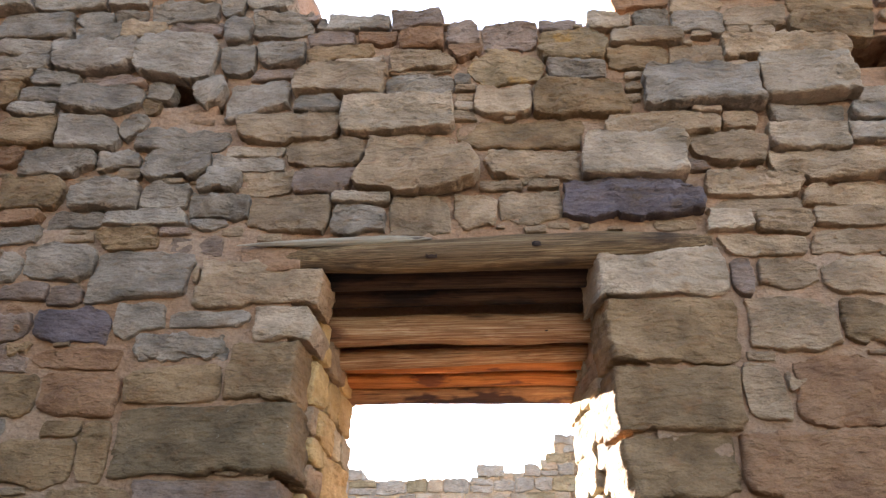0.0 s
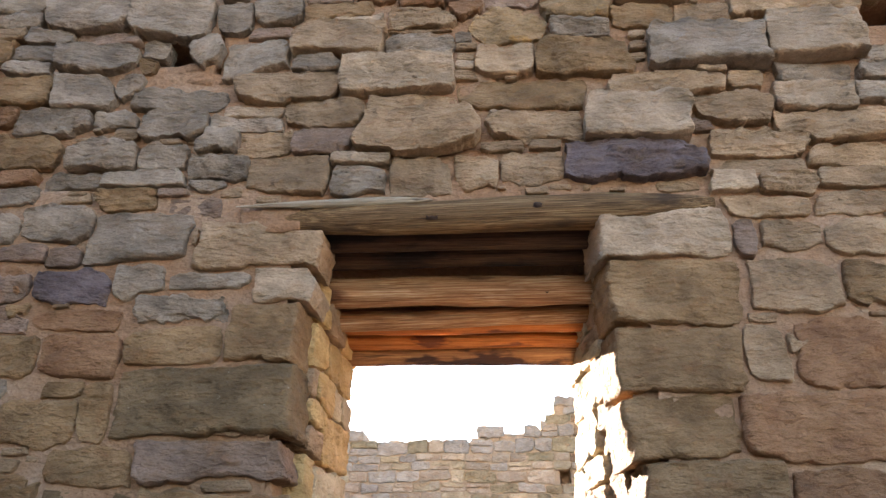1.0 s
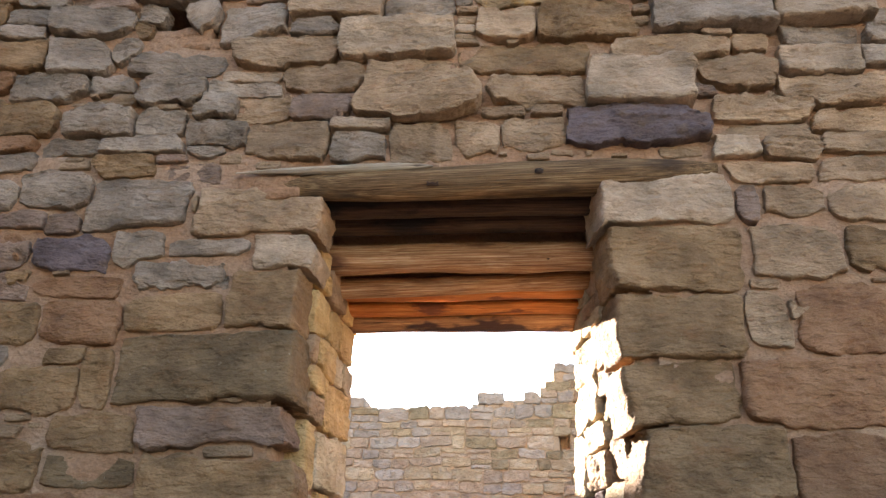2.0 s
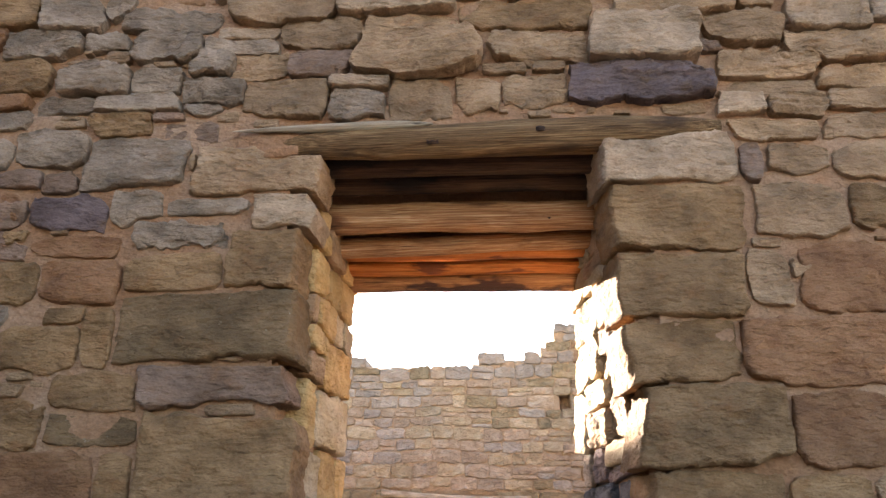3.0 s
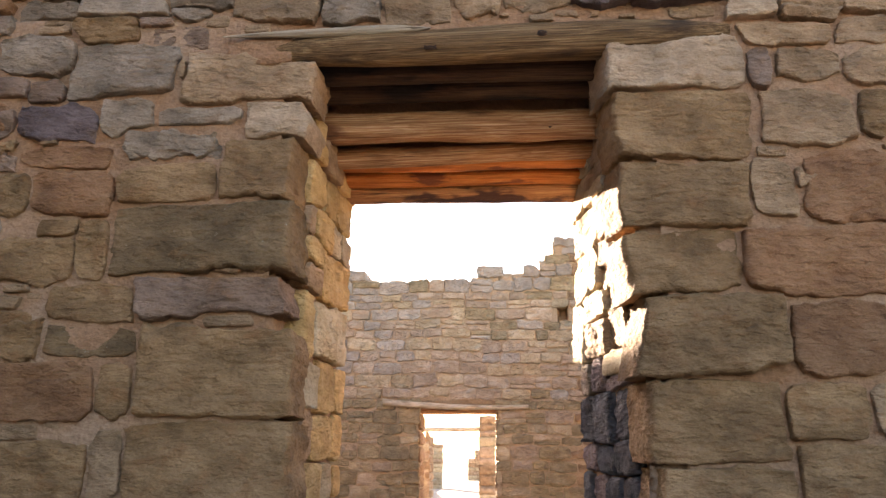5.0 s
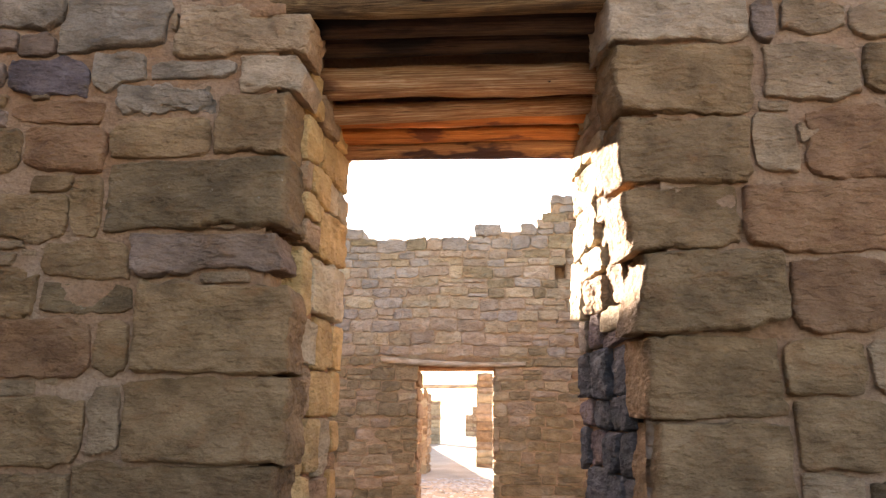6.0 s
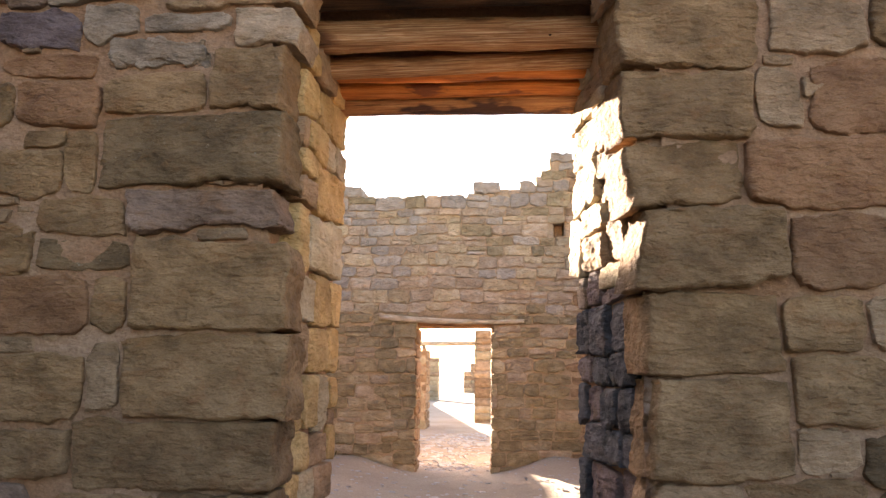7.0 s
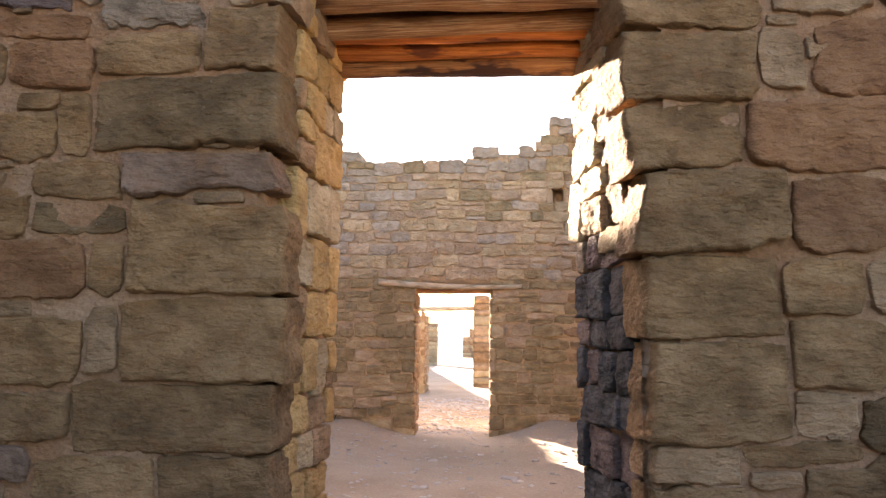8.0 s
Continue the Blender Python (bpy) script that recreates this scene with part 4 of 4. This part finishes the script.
for k in range(4):
    log("lintel_log", -0.57, FAR_Y + 0.09 + 0.12 * k, 1.685, 1.1, 0.04, WOOD_BROWN, "brown lintel pole roofing low doorway", 0.0, 32 + k)

# ---- side walls of the room, plain rubble
for name, x in (("wall_west", -4.2), ("wall_east", 2.1)):
    core = Heap()
    block(core, (x, BACK_Y - 0.02, -0.3), (x + 0.5, FAR_Y + 0.02, 2.7), 0.12, 0.02)
    side = tagged(mesh_object(name, core.v, core.f, MORTAR_FAR), "tan rubble masonry side wall of roofless room", "wall", "", "structure")
    rest = Heap()
    face = x + 0.5 if name == "wall_west" else x
    rz = 90 if name == "wall_west" else -90
    for y, z, w, h in masonry(BACK_Y, FAR_Y, 0.0, 2.8, rnd, (0.1, 0.2), (0.2, 0.45), 0.02):
        v, f = stone_shape(w, h, 0.08, rnd, 0.3)
        rest.add(moved(v, pose(face + (0.02 if rz > 0 else -0.02), y, z, 0, 0, rz)), f)
    rest.build("masonry", STONE["t"], side, "tan sandstone courses")

# ---- roofless forecourt: an unseen wall added close by on the west to block sky light, and plain courses where nothing else is laid
core = Heap()
block(core, (-2.75, -4.0, -0.3), (-2.25, CORE_Y, 3.3), 0.12, 0.02)
wall_forecourt = tagged(mesh_object("wall_forecourt", core.v, core.f, MORTAR), "unseen tan rubble masonry wall added to shade the doorway", "wall", "", "structure")
rest = Heap()
for y, z, w, h in masonry(-4.0, WALL_Y, 0.0, 3.3, rnd, (0.09, 0.18), (0.18, 0.4), 0.016):
    v, f = stone_shape(w, h, 0.06, rnd, 0.3)
    rest.add(moved(v, pose(-2.23, y, z, 0, 0, 90)), f)
rest.build("masonry", STONE["t"], wall_forecourt, "tan sandstone courses")
# low walls out of view, added to darken the foot of the near wall
for name, low, high in (("wall_rear", (-2.25, -4.0, -0.3), (3.0, -3.5, 1.3)), ("wall_forecourt_east", (2.5, -3.5, -0.3), (3.0, CORE_Y, 1.3))):
    core = Heap()
    block(core, low, high, 0.12, 0.03)
    tagged(mesh_object(name, core.v, core.f, MORTAR), "unseen low plain tan rubble wall added to shade lower courses", "wall", "", "structure")
rest = Heap()
for x0, x1, z0, z1 in ((-2.2, -0.55, 0.0, 0.56), (0.4, 3.0, 0.0, 0.56), (1.65, 3.0, 0.58, 3.4)):
    for x, z, w, h in masonry(x0, x1, z0, z1, rnd, (0.09, 0.18), (0.18, 0.4), 0.016):
        v, f = stone_shape(w, h, 0.06, rnd, 0.4)
        rest.add(moved(v, pose(x, WALL_Y - 0.002, z)), f)
for x, z, w, h in masonry(-3.7, 2.1, 0.0, 3.3, rnd, (0.09, 0.18), (0.18, 0.4), 0.016, (-0.56, 0.3, 2.1), lambda x: 3.0 if -0.7 < x < 0.42 else 3.4):
    v, f = stone_shape(w, h, 0.06, rnd, 0.3)
    rest.add(moved(v, pose(x, BACK_Y - 0.004, z, 0, 0, 180)), f)
rest.build("masonry", STONE["y"], wall_south, "tan sandstone courses")

# ---- ruins beyond: a broken wall, a free pier carrying a bare beam, and stubs further off
Y3, YR = 18.0, 16.0
core = Heap()
block(core, (-1.83, YR, -0.3), (-1.53, YR + 0.8, 1.5), 0.15, 0.02, lambda p: Vector((p.x, p.y, p.z if p.z < 0.3 else p.z - 0.12 * (p.y - YR))))
wall_ruin = tagged(mesh_object("wall_ruin", core.v, core.f, MORTAR_FAR), "broken tan sandstone wall sloping down to open gap", "wall", "", "structure")
for a, b, z0, z1 in ((-1.83, -1.51, 0.0, 1.55),):
    for x, z, w, h in masonry(a, b, z0, z1, rnd, (0.12, 0.2), (0.2, 0.4), 0.025):
        v, f = stone_shape(w, h, 0.1, rnd, 0.3)
        ob = mesh_object("stone", v, f, STONE[rnd.choice("yytl")], wall_ruin)
        ob.matrix_world = pose(x, YR - 0.02, z)
for y, z, w, h in masonry(YR, YR + 0.8, 0.0, 1.5, rnd, (0.12, 0.2), (0.2, 0.4), 0.02, None, lambda y: 1.55 - 0.12 * (y - YR)):
    v, f = stone_shape(w, h, 0.1, rnd, 0.3)
    ob = mesh_object("stone", v, f, STONE[rnd.choice("tttl")], wall_ruin)
    ob.matrix_world = pose(-1.5, y, z, 0, 0, 90)


# added out of view; its sloping top shapes the shadow on the ground
core = Heap()
block(core, (-3.9, FAR_Y + 0.6, -0.3), (-3.5, 32.0, 1.7), 0.2, 0.02, lambda p: Vector((p.x, p.y, p.z if p.z < 0.1 else p.z * max(0.3, min(1.0, 1.0 - (p.y - 16.5) * 0.058)))))
wall_court = tagged(mesh_object("wall_court", core.v, core.f, MORTAR_FAR), "unseen low broken rubble wall added to shadow the outer court", "wall", "", "structure")


def pier(name, x, y, w, d, height, label, seed):
    """A standing stub of masonry: one block on another, each with its own faces."""
    base = new(name)
    base.location = (x, y, 0)
    tagged(base, label, "ruin")
    r2, z = random.Random(seed), -0.1
    while z < height:
        h = r2.uniform(0.13, 0.24)
        k = 1 - 0.06 * r2.random()
        heap = Heap()
        block(heap, (-w / 2 * k, 0, z), (w / 2 * k, d * k, z + h - 0.004), 0.07, 0.012, lambda p: p + Vector((0, 0, 0)))
        ob = mesh_object("stone", heap.v, heap.f, STONE[r2.choice("yytl")], base)
        ob.location = (r2.uniform(-0.008, 0.008), r2.uniform(-0.008, 0.008), 0)
        z += h
    return base


pier("stone_pier", -0.46, Y3, 0.36, 0.55, 1.95, "slender standing pier of tan sandstone blocks carrying beam", 61)
pier("ruin_stub", -2.62, 30.0, 0.42, 0.8, 1.5, "weathered stub of ruined sandstone wall on open ground", 62)
pier("ruin_stub", -1.75, 40.0, 0.4, 0.6, 0.85, "low stepped stub of ruined sandstone wall", 64)
pier("ruin_stub", -1.52, 40.1, 0.2, 0.5, 1.3, "narrow upright stone of ruined wall", 65)
log("beam", -1.13, Y3 + 0.2, 1.72, 1.75, 0.05, WOOD_BLEACHED, "bare pale beam spanning the gap of broken wall", 1.2, 51, wob=0.2)

# ---- loose stones, gravel and a dry tuft on the floor
for k, (x, y, w) in enumerate(((-0.62, 6.36, 0.12), (-0.63, 7.7, 0.09), (0.06, 6.85, 0.14), (0.13, 6.75, 0.1), (0.3, 7.6, 0.07), (-0.2, 8.1, 0.06))):
    r2 = random.Random(80 + k)
    v, f = stone_shape(w, w * 0.55, 0.014, r2, 1.2)
    ob = mesh_object("loose_stone", v, f, FLAKE)
    ob.matrix_world = pose(x, y, ground_height(x, y) + 0.014, -80, 0, r2.uniform(-40, 40))
    tagged(ob, "pale flat sandstone flake lying on sandy floor", "stone", "loose flakes on the floor")
r2 = random.Random(90)
gravel = Heap()
for _ in range(900):
    if r2.random() < 0.55:
        x, y = r2.gauss(-0.75, 0.4), r2.uniform(9.6, 15)
    else:
        x, y = r2.uniform(-2.2, 1.4), r2.uniform(4.5, 9.3)
    w = r2.uniform(0.012, 0.035) * (2.4 if y > 9.6 else 1.2)
    v, f = stone_shape(w * 1.5, w, 0.008, r2, 0.1)
    gravel.add(moved(v, pose(x, y, ground_height(x, y) + 0.007, -76, 0, r2.uniform(0, 180))), f)
gravel = gravel.build("gravel", FLAKE, None)
tagged(gravel, "pale gravel and sandstone crumbs scattered over sandy floor", "gravel", "", "stuff")
tuft = Heap()
for _ in range(40):
    a, l = r2.uniform(0, 6.28), r2.uniform(0.05, 0.13)
    bx, by = -1.93 + r2.gauss(0, 0.03), 9.15 + r2.gauss(0, 0.03)
    bz = ground_height(bx, by) - 0.01
    c, d = math.cos(a), math.sin(a)
    tuft.add([(bx - d * 0.004, by + c * 0.004, bz), (bx + d * 0.004, by - c * 0.004, bz), (bx + c * 0.02, by + d * 0.02, bz + l * 0.7), (bx + c * 0.05, by + d * 0.05, bz + l)], [(0, 1, 2), (0, 2, 3)])
leaf, nt, bsdf = material("dry_green_blade", 0.8)
vary = node(nt, "ShaderNodeTexNoise", Scale=30.0, Detail=2.0)
nt.links.new(ramp(nt, vary.outputs["Fac"], [(0.3, (0.07, 0.085, 0.03)), (0.7, (0.16, 0.15, 0.07))]), bsdf.inputs["Base Color"])
tuft = tuft.build("grass_tuft", leaf, None)
tagged(tuft, "small dry green grass tuft at the foot of wall", "plant", "", "stuff")
